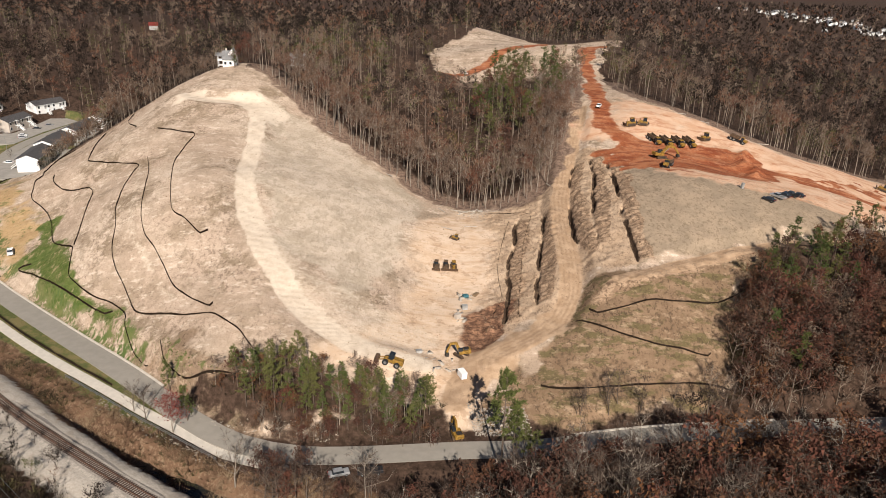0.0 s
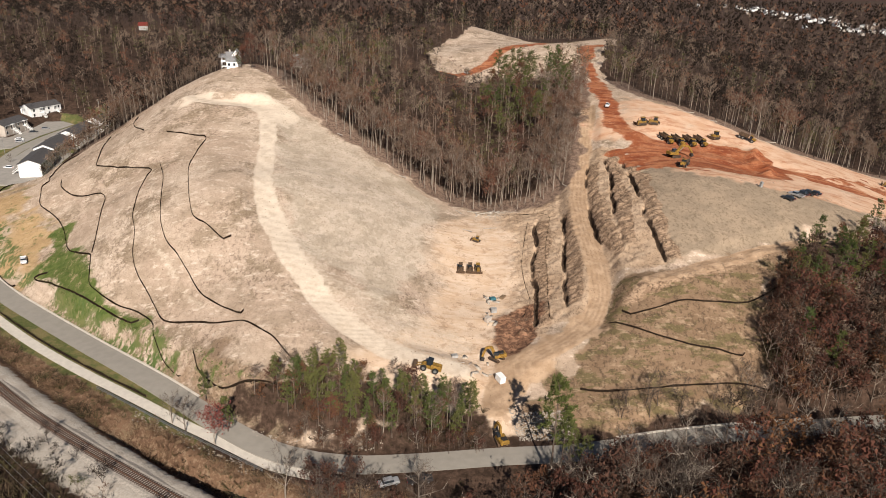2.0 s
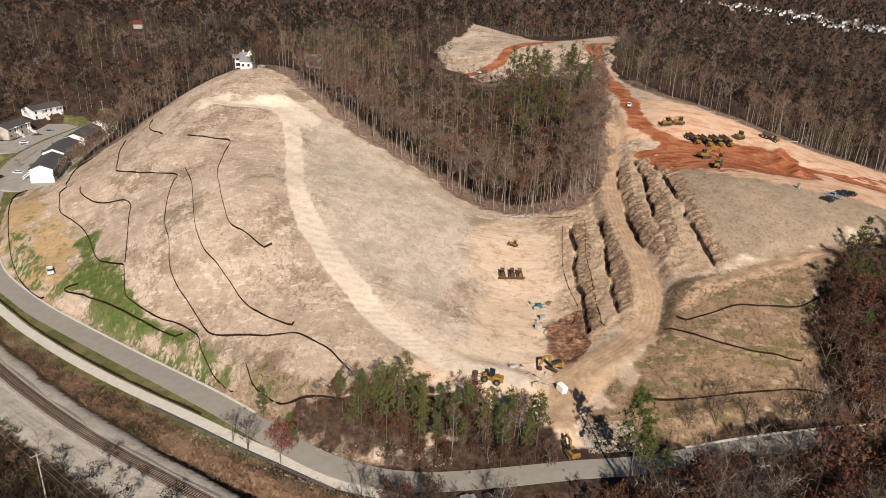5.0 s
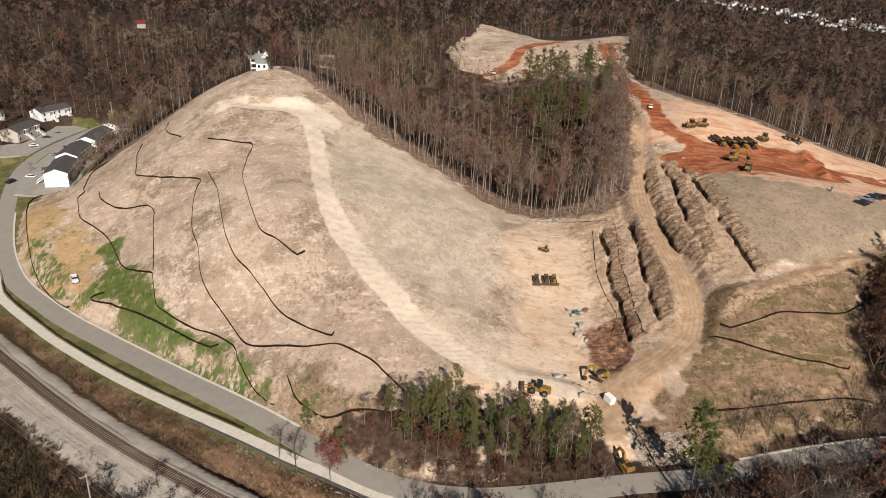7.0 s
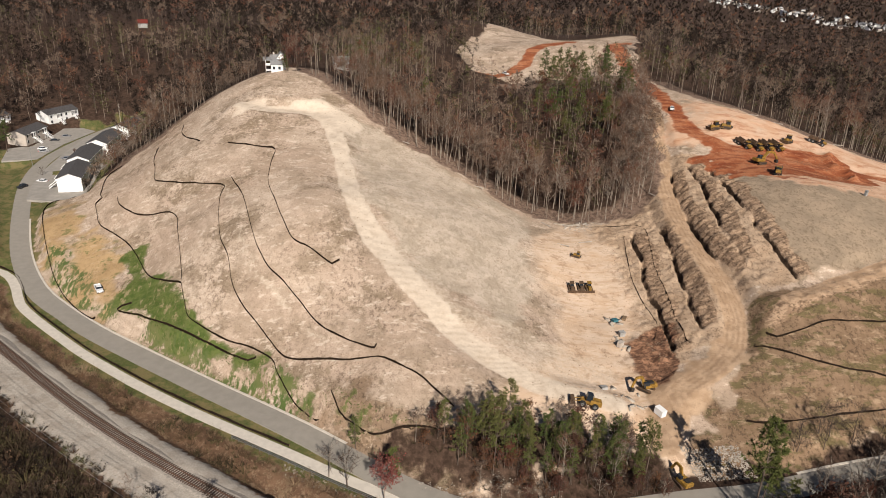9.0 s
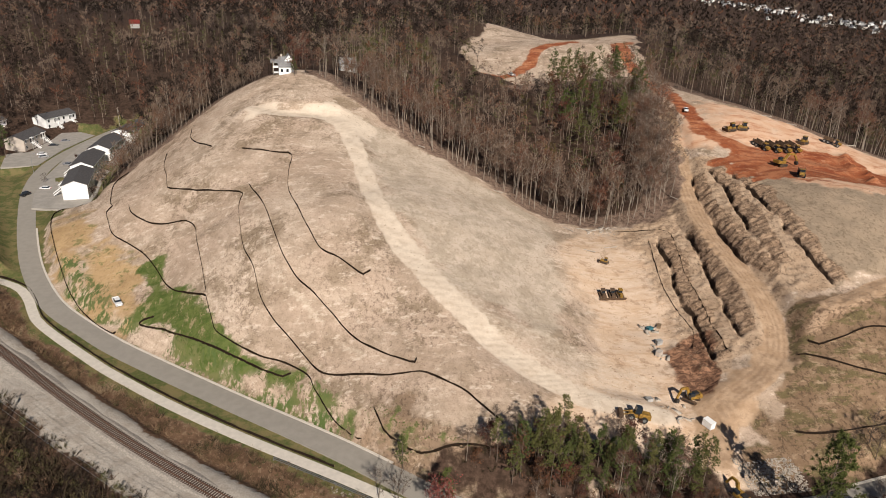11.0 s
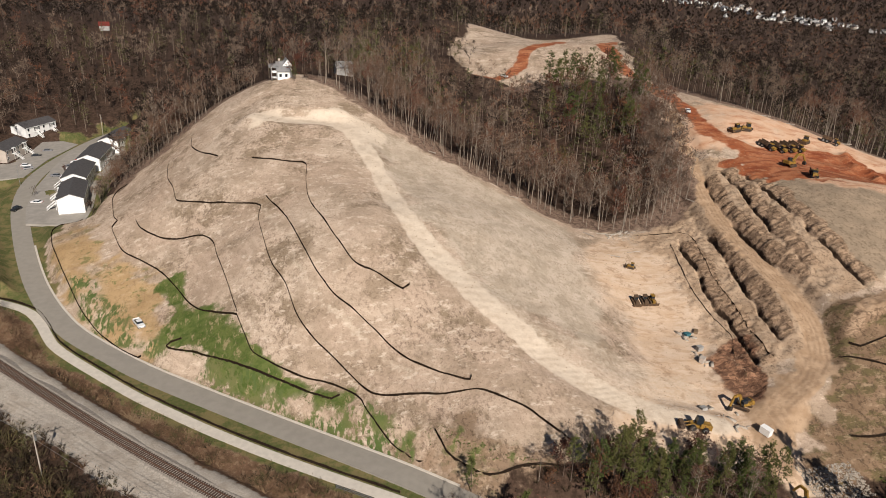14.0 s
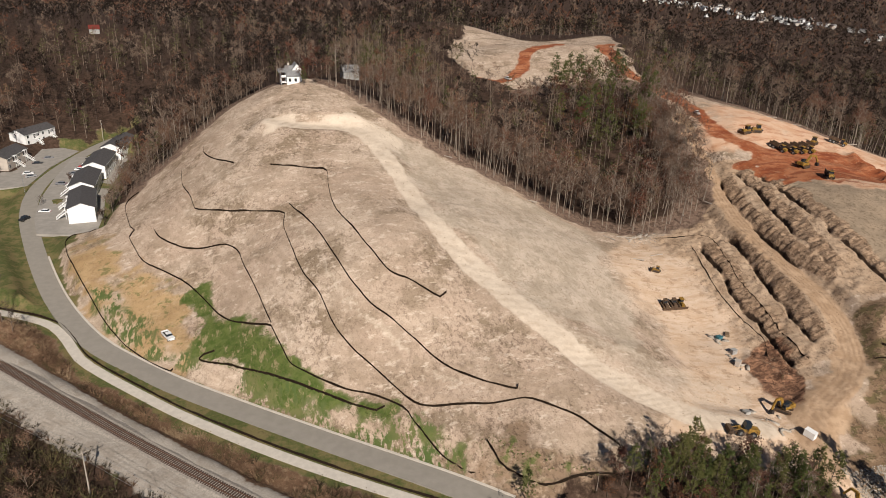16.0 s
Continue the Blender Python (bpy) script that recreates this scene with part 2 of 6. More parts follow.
def flat_line(points, step=5.0, window=5, dz=0.0):
    """The line with the height of the land along it, evened out."""
    s = spline(points, step)
    zz = hills(s[:, 0].copy(), s[:, 1].copy())
    pad = np.pad(zz, window, mode="edge")
    zz = np.convolve(pad, np.ones(2 * window + 1) / (2 * window + 1), "valid")
    return np.column_stack([s[:, 0], s[:, 1], zz + dz])


west_line, east_line = flat_line(HAUL_WEST), flat_line(HAUL_EAST)
red_line, cut_line = flat_line(RED_ROAD), flat_line(CUT_TRACK, dz=-0.3)
berm_line = spline(RED_BERM, 3.0)
scarp_lines = [spline(s, 3.0) for s in SCARPS]


def ground_z(x, y):
    x, y = np.atleast_1d(np.asarray(x, float)), np.atleast_1d(np.asarray(y, float))
    z = hills(x, y)
    near = (np.abs(x) < 330) & (y > 60) & (y < 520)
    if near.any():
        u, v, w = x[near], y[near], z[near]
        w = levelled(u, v, w, creek_line, 1.2, 7.0)
        south = off_line(u, v, rail_line)
        flat = smooth(4, 12, south[1]) * (1 - smooth(50, 59, south[0]))
        w = w * (1 - flat) + (-0.9 + 0.02 * south[0]) * flat
        w = levelled(u, v, w, rail_line, 4.2, 5.0)
        lot = smooth(-7, 0, inside(u, v, LOTS))
        w = w * (1 - lot) + (0.8 + 0.02 * (v - 310)) * lot
        lot = smooth(-5, 0, inside(u, v, LOTS_WEST))
        w = w * (1 - lot) + (1.6 + 0.02 * (v - 370)) * lot
        w = levelled(u, v, w, west_line, 2.2, 7.0)
        w = levelled(u, v, w, east_line, 2.4, 5.0)
        w = levelled(u, v, w, red_line, 4.0, 6.0)
        w = levelled(u, v, w, cut_line, 1.6, 6.0)
        berm = off_line(u, v, berm_line)[0] + 0.8 * rough(u, v, 3.0, 19)
        w = w + 2.2 * np.exp(-(berm / 1.8) ** 2)
        w = levelled(u, v, w, road_line, 5.0, 4.5)
        w = levelled(u, v, w, foot_line, 4.2, 2.5)
        for i, s in enumerate(scarp_lines):
            d, g, k = off_line(u, v, s)
            ends = smooth(0, 2, k) * (1 - smooth(len(s) - 3, len(s) - 1, k))
            run = 3.0 * k
            jag = 0.35 * rough(u, v, 7.0, i) + 0.18 * rough(u, v, 2.5, 30 + i)
            e = -(g + jag)
            bank = smooth(0.3, 3.0, e) * (1 - smooth(4.0, 11.0, e))
            rill = rough(run, g * 0.3, 1.25, 80 + i) * smooth(0.3, 1.2, e) * (1 - smooth(3.6, 5.5, e))
            deep = np.clip(0.75 + 0.75 * rough(u, v, 9.0, 70 + i), 0.0, 1.15)
            w = w + ends * (0.55 * bank + 0.4 * rill - (0.5 if i == 5 else 1.7) * deep * np.exp(-((e - 0.1) / 0.55) ** 4))
        cut = smooth(-2, 3, inside(u, v, BENCHES)) * smooth(2.5, 5.0, off_line(u, v, east_line)[0])
        w = w + cut * (0.2 * rough(u, v, 1.5, 16) + 0.25 * rough(u, v, 4.5, 14)) + smooth(-1, 2, inside(u, v, RED_CUT)) * (1.0 * rough(u * 0.8 + v * 0.45, v * 0.25 - u * 0.3, 2.4, 17) + 0.3 * rough(u, v, 1.2, 18))
        loose = 1 - smooth(2.0, 5.0, np.minimum(off_line(u, v, road_line)[0] - 4, off_line(u, v, foot_line)[0]))
        w = w + (1 - loose) * (0.10 * rough(u, v, 5.0, 11) + 0.45 * rough(u, v, 22.0, 12))
        z[near] = w
    away = ~near
    if away.any():
        z[away] += 2.5 * rough(x[away], y[away], 160.0, 13)
    return z


def gz(x, y):
    return float(ground_z([x], [y])[0])


# ---- materials ----
class Nodes:
    """Short hand for a node tree."""

    def __init__(self, name, rough_value=0.9, spec=0.2):
        self.mat = bpy.data.materials.new(name)
        self.mat.use_nodes = True
        self.n, self.l = self.mat.node_tree.nodes, self.mat.node_tree.links
        self.bsdf = self.n["Principled BSDF"]
        self.bsdf.inputs["Roughness"].default_value = rough_value
        self.bsdf.inputs["Specular IOR Level"].default_value = spec

    def put(self, sock, v):
        if hasattr(v, "is_output"):
            self.l.new(v, sock)
        elif isinstance(v, (tuple, list)) and len(v) == 3 and len(sock.default_value) == 4:
            sock.default_value = (*v, 1)
        else:
            sock.default_value = v

    def coords(self, scale=(1, 1, 1)):
        m = self.n.new("ShaderNodeMapping")
        m.inputs["Scale"].default_value = scale
        self.l.new(self.n.new("ShaderNodeTexCoord").outputs["Object"], m.inputs["Vector"])
        return m.outputs[0]

    def noise(self, scale, detail=4.0, stretch=(1, 1, 1), lo=0.0, hi=1.0, lac=0.55):
        t = self.n.new("ShaderNodeTexNoise")
        t.inputs["Scale"].default_value, t.inputs["Detail"].default_value, t.inputs["Roughness"].default_value = scale, detail, lac
        self.l.new(self.coords(stretch), t.inputs["Vector"])
        return self.ramp(t.outputs["Fac"], lo, hi) if (lo, hi) != (0.0, 1.0) else t.outputs["Fac"]

    def ramp(self, v, lo, hi):
        r = self.n.new("ShaderNodeMapRange")
        r.interpolation_type = "SMOOTHSTEP"
        r.inputs["From Min"].default_value, r.inputs["From Max"].default_value = lo, hi
        self.l.new(v, r.inputs["Value"])
        return r.outputs["Result"]

    def attr(self, name):
        a = self.n.new("ShaderNodeAttribute")
        a.attribute_name = name
        return a.outputs["Fac"]

    def edge(self, name, scale=0.7, ragged=0.7, soft=0.1, centre=0.4):
        """A zone with a crisp, ragged edge."""
        a = self.attr(name)
        n = self.math("MULTIPLY", self.math("SUBTRACT", self.noise(scale, 8.0, lac=0.68), 0.5), ragged)
        crisp = self.ramp(self.math("ADD", a, n), centre - soft, centre + soft)
        return self.math("MULTIPLY", crisp, self.math("MINIMUM", self.math("ADD", a, 0.3), 1.0))

    def math(self, op, a, b=0.0):
        m = self.n.new("ShaderNodeMath")
        m.operation = op
        self.put(m.inputs[0], a), self.put(m.inputs[1], b)
        return m.outputs[0]

    def mix(self, f, a, b):
        m = self.n.new("ShaderNodeMix")
        m.data_type = "RGBA"
        self.put(m.inputs["Factor"], f), self.put(m.inputs[6], a), self.put(m.inputs[7], b)
        return m.outputs[2]

    def random(self):
        return self.n.new("ShaderNodeObjectInfo").outputs["Random"]

    def island(self):
        return self.n.new("ShaderNodeNewGeometry").outputs["Random Per Island"]

    def colour(self, v):
        self.put(self.bsdf.inputs["Base Color"], v)
        return self

    def bump(self, height, strength=0.5, distance=0.2):
        b = self.n.new("ShaderNodeBump")
        b.inputs["Strength"].default_value, b.inputs["Distance"].default_value = strength, distance
        self.l.new(height, b.inputs["Height"])
        self.l.new(b.outputs[0], self.bsdf.inputs["Normal"])
        return self


def plain(name, base, dark=0.75, rough_value=0.8, scale=3.0, metal=0.0, spec=0.3, relief=0.2):
    """A material with grain and wear at two scales."""
    m = Nodes(name, rough_value, spec)
    low = tuple(c * dark for c in base)
    c = m.mix(m.noise(scale, 5.0, lo=0.3, hi=0.7), low, base)
    c = m.mix(m.math("MULTIPLY", m.noise(scale * 9, 3.0, lo=0.45, hi=0.75), 0.4), c, low)
    m.colour(c)
    m.bsdf.inputs["Metallic"].default_value = metal
    if relief:
        m.bump(m.noise(scale * 6, 4.0), relief, 0.03)
    return m.mat


def ground_material():
    m = Nodes("soil", 0.95, 0.1)
    times = lambda a, b: m.math("MULTIPLY", a, b)
    big, mid, fine = m.noise(0.035, 5.0, lo=0.35, hi=0.65), m.noise(0.16, 6.0, lo=0.38, hi=0.66), m.noise(1.3, 5.0, lo=0.3, hi=0.7)
    crisp = m.noise(1.0, 10.0, stretch=(1.0, 0.6, 1.0), lo=0.51, hi=0.575, lac=0.8)
    speck = m.noise(2.6, 6.0, lo=0.55, hi=0.64, lac=0.75)
    pale = m.noise(0.45, 9.0, stretch=(0.6, 1.0, 1.0), lo=0.54, hi=0.62, lac=0.75)
    weedy = m.noise(0.11, 10.0, stretch=(1.0, 0.7, 1.0), lo=0.47, hi=0.56, lac=0.74)
    contour = m.noise(0.5, 7.0, stretch=(0.16, 0.16, 1.6), lo=0.44, hi=0.58, lac=0.66)
    drift = m.noise(0.05, 4.0, lo=0.4, hi=0.62)
    # hillside: graded tan soil, weedy bands along the contours
    soil = m.mix(big, (0.55, 0.438, 0.338), (0.47, 0.356, 0.268))
    soil = m.mix(times(contour, 0.4), soil, (0.36, 0.272, 0.194))
    soil = m.mix(times(weedy, m.math("ADD", times(drift, 0.6), 0.32)), soil, (0.265, 0.2, 0.135))
    soil = m.mix(times(crisp, m.math("ADD", times(drift, 0.5), 0.2)), soil, (0.15, 0.10, 0.07))
    soil = m.mix(times(speck, 0.6), soil, (0.17, 0.115, 0.08))
    soil = m.mix(times(pale, 0.65), soil, (0.66, 0.55, 0.44))
    grey = m.mix(mid, (0.55, 0.455, 0.36), (0.48, 0.39, 0.30))
    grey = m.mix(times(weedy, 0.5), grey, (0.33, 0.27, 0.195))
    grey = m.mix(times(contour, 0.3), grey, (0.40, 0.325, 0.245))
    grey = m.mix(times(crisp, 0.38), grey, (0.23, 0.18, 0.128))
    grey = m.mix(times(pale, 0.35), grey, (0.65, 0.55, 0.44))
    c = m.mix(m.edge("grey", 0.25, 1.0, 0.25), soil, grey)
    geast = m.mix(mid, (0.275, 0.213, 0.15), (0.335, 0.255, 0.178))
    geast = m.mix(times(crisp, 0.6), geast, (0.15, 0.11, 0.072))
    geast = m.mix(times(pale, 0.4), geast, (0.40, 0.31, 0.22))
    c = m.mix(m.edge("grey_east", 0.5, 0.8, 0.15), c, geast)
    low = m.mix(mid, (0.19, 0.125, 0.077), (0.255, 0.17, 0.107))
    low = m.mix(m.noise(0.22, 7.0, stretch=(0.5, 1.2, 1), lo=0.5, hi=0.58, lac=0.7), low, (0.135, 0.105, 0.052))
    low = m.mix(times(crisp, 0.7), low, (0.07, 0.047, 0.03))
    low = m.mix(times(pale, 0.6), low, (0.40, 0.29, 0.19))
    c = m.mix(m.edge("lower_east", 0.5, 0.8, 0.15), c, low)
    # cut benches: pale treads, brown rilled faces
    tread = m.mix(mid, (0.47, 0.345, 0.238), (0.375, 0.265, 0.175))
    tread = m.mix(times(crisp, 0.65), tread, (0.17, 0.115, 0.076))
    tread = m.mix(times(speck, 0.5), tread, (0.20, 0.14, 0.095))
    tread = m.mix(times(pale, 0.5), tread, (0.52, 0.40, 0.285))
    c = m.mix(m.edge("benches", 0.5, 0.9, 0.15), c, tread)
    bank = m.mix(m.noise(0.7, 9.0, stretch=(0.4, 1.5, 1.0), lo=0.46, hi=0.55, lac=0.74), (0.38, 0.265, 0.175), (0.22, 0.145, 0.094))
    bank = m.mix(times(crisp, 0.8), bank, (0.085, 0.055, 0.036))
    c = m.mix(times(m.edge("bank", 0.9, 0.8, 0.15), 0.95), c, bank)
    yard = m.mix(mid, (0.61, 0.47, 0.35), (0.555, 0.402, 0.278))
    yard = m.mix(times(m.noise(0.4, 8.0, stretch=(0.3, 1.4, 1), lo=0.5, hi=0.6, lac=0.68), 0.5), yard, (0.44, 0.285, 0.172))
    yard = m.mix(times(m.noise(0.25, 9.0, lo=0.53, hi=0.59, lac=0.75), 0.5), yard, (0.31, 0.195, 0.118))
    yard = m.mix(times(pale, 0.4), yard, (0.68, 0.55, 0.42))
    c = m.mix(m.edge("yard", 0.2, 1.4, 0.3), c, yard)
    haul = m.mix(m.noise(0.22, 5.0, lo=0.3, hi=0.7), (0.68, 0.58, 0.462), (0.62, 0.518, 0.405))
    haul = m.mix(times(m.noise(0.6, 9.0, lo=0.52, hi=0.6, lac=0.75), 0.3), haul, (0.42, 0.32, 0.23))
    haul = m.mix(times(fine, 0.15), haul, (0.46, 0.35, 0.25))
    c = m.mix(m.edge("haul", 0.8, 0.55, 0.14), c, haul)
    dirt = m.mix(m.noise(0.3, 7.0, lo=0.36, hi=0.62), (0.47, 0.332, 0.218), (0.37, 0.25, 0.156))
    dirt = m.mix(times(m.noise(0.5, 9.0, lo=0.52, hi=0.6, lac=0.75), 0.5), dirt, (0.29, 0.195, 0.125))
    c = m.mix(m.edge("dirt_road", 0.8, 0.6, 0.14), c, dirt)
    c = m.mix(times(m.attr("rut"), m.noise(0.35, 6.0, lo=0.36, hi=0.55)), c, (0.27, 0.18, 0.115))
    clay = m.mix(m.noise(0.12, 6.0, lo=0.4, hi=0.6), (0.275, 0.085, 0.036), (0.385, 0.155, 0.075))
    clay = m.mix(times(m.noise(0.2, 8.0, stretch=(0.4, 1.8, 1), lo=0.5, hi=0.58, lac=0.68), 0.7), clay, (0.165, 0.042, 0.02))
    clay = m.mix(times(pale, 0.55), clay, (0.48, 0.25, 0.145))
    clay = m.mix(times(crisp, 0.35), clay, (0.14, 0.038, 0.02))
    blush = m.mix(mid, (0.60, 0.41, 0.285), (0.53, 0.32, 0.20))
    blush = m.mix(times(m.noise(0.15, 8.0, stretch=(0.5, 1.6, 1), lo=0.52, hi=0.6, lac=0.68), 0.6), blush, (0.37, 0.155, 0.075))
    blush = m.mix(times(pale, 0.5), blush, (0.62, 0.43, 0.30))
    c = m.mix(m.edge("blush", 0.25, 1.1, 0.22), c, blush)
    c = m.mix(m.edge("clay", 0.3, 1.0, 0.14), c, clay)
    cut = m.mix(m.noise(0.5, 9.0, stretch=(0.6, 1.4, 1.0), lo=0.44, hi=0.56, lac=0.74), (0.30, 0.165, 0.10), (0.12, 0.063, 0.04))
    c = m.mix(m.edge("cut", 0.35, 1.5, 0.28), c, m.mix(times(crisp, 0.6), cut, (0.065, 0.036, 0.024)))
    straw = m.mix(mid, (0.44, 0.30, 0.158), (0.37, 0.245, 0.125))
    straw = m.mix(times(m.noise(0.2, 8.0, lo=0.53, hi=0.59, lac=0.7), 0.7), straw, (0.12, 0.14, 0.045))
    straw = m.mix(times(crisp, 0.4), straw, (0.22, 0.145, 0.08))
    straw = m.mix(times(pale, 0.5), straw, (0.52, 0.39, 0.24))
    c = m.mix(m.edge("straw", 0.3, 0.9, 0.2), c, straw)
    grass = m.mix(m.noise(0.4, 8.0, lo=0.4, hi=0.6, lac=0.7), (0.062, 0.098, 0.02), (0.115, 0.142, 0.04))
    grass = m.mix(times(fine, 0.35), grass, (0.13, 0.14, 0.05))
    grass = m.mix(times(m.noise(0.35, 9.0, stretch=(1.5, 0.5, 1), lo=0.54, hi=0.6, lac=0.74), 0.75), grass, (0.34, 0.265, 0.155))
    c = m.mix(m.edge("grass", 0.35, 1.9, 0.12, 0.4), c, grass)
    thin = times(m.edge("thin_grass", 0.3, 0.8, 0.2), m.noise(0.55, 8.0, stretch=(1.6, 0.5, 1.0), lo=0.45, hi=0.54, lac=0.7))
    c = m.mix(thin, c, m.mix(mid, (0.085, 0.12, 0.036), (0.15, 0.15, 0.06)))
    lawn = m.mix(m.noise(0.2, 8.0, lo=0.44, hi=0.58, lac=0.68), (0.07, 0.092, 0.026), (0.165, 0.14, 0.06))
    c = m.mix(m.edge("lawn", 0.6, 0.6, 0.15), c, m.mix(times(fine, 0.4), lawn, (0.19, 0.14, 0.075)))
    litter = m.mix(m.noise(0.5, 8.0, lo=0.42, hi=0.6, lac=0.7), (0.088, 0.055, 0.039), (0.042, 0.026, 0.018))
    litter = m.mix(times(fine, 0.5), litter, (0.03, 0.02, 0.014))
    c = m.mix(m.edge("litter", 0.5, 0.9, 0.2, 0.5), c, litter)
    # Litter and slash at the forest edge, paler: sun reaching in is painted.
    sunlit_margin = m.mix(m.noise(0.6, 9.0, lo=0.42, hi=0.58, lac=0.74), (0.22, 0.15, 0.112), (0.115, 0.076, 0.056))
    c = m.mix(times(m.edge("sunlit_margin", 0.5, 0.9, 0.2), 0.95), c, m.mix(times(crisp, 0.6), sunlit_margin, (0.30, 0.22, 0.165)))
    verge = m.mix(mid, (0.19, 0.115, 0.07), (0.12, 0.068, 0.042))
    c = m.mix(times(m.edge("verge", 0.8, 0.5, 0.2), 0.9), c, m.mix(times(crisp, 0.7), verge, (0.30, 0.21, 0.135)))
    gravel = m.mix(m.noise(2.5, 6.0, lo=0.3, hi=0.7), (0.42, 0.375, 0.32), (0.335, 0.297, 0.25))
    gravel = m.mix(times(m.noise(0.25, 7.0, lo=0.48, hi=0.62), 0.4), gravel, (0.25, 0.205, 0.16))
    c = m.mix(m.edge("gravel", 0.9, 0.5, 0.12), c, gravel)
    # Dark soil colour along the trenches, with the shade inside them painted in.
    trench_shade = m.mix(fine, (0.045, 0.029, 0.02), (0.08, 0.052, 0.034))
    c = m.mix(m.edge("trench", 1.0, 0.6, 0.12), c, trench_shade)
    m.colour(c)
    h = m.math("ADD", times(crisp, 0.7), m.math("ADD", times(fine, 0.6), times(weedy, 0.6)))
    return m.bump(h, 0.4, 0.22).mat


M_GROUND = ground_material()
M_ASPHALT = plain("asphalt", (0.285, 0.26, 0.222), 0.88, 0.9, 0.5)
M_CONCRETE = plain("concrete", (0.58, 0.53, 0.455), 0.85, 0.85, 0.8)
M_RUST = plain("rusty steel", (0.16, 0.085, 0.055), 0.6, 0.7, 2.0, 0.3)
M_TIE = plain("weathered timber", (0.085, 0.055, 0.043), 0.6, 0.95, 3.0)


def mesh_object(name, verts, faces, material, parent=None, label="", flat=True):
    me = bpy.data.meshes.new(name)
    me.from_pydata([tuple(v) for v in verts], [], [tuple(f) for f in faces])
    if not flat:
        me.polygons.foreach_set("use_smooth", [True] * len(me.polygons))
    if material:
        me.materials.append(material)
    ob = new(name, me)
    if parent:
        ob.parent = parent
    if label:
        ob["label"] = label
    return ob


def part(name, bm, material, parent, label=""):
    """Links a bmesh as one mesh object under a thing or a part."""
    me = bpy.data.meshes.new(name)
    bm.to_mesh(me)
    bm.free()
    me.materials.append(material)
    ob = new(name, me)
    ob.parent = parent
    if label:
        ob["label"] = label
    return ob


# ---- ground: one sheet to the horizon ----
def graded(lo, hi, step, far_lo, far_hi, spots=()):
    core = [lo]
    while core[-1] < hi:
        s = step
        for a, b, fine_step in spots:
            if a <= core[-1] < b:
                s = fine_step
        core.append(core[-1] + s)
    for sign, far in ((1, far_hi), (-1, far_lo)):
        s, out, v = step, [], core[-1] if sign > 0 else core[0]
        while (v < far if sign > 0 else v > far):
            s *= 1.16
            v += sign * s
            out.append(v)
        core = core + out if sign > 0 else out[::-1] + core
    return np.array(core)


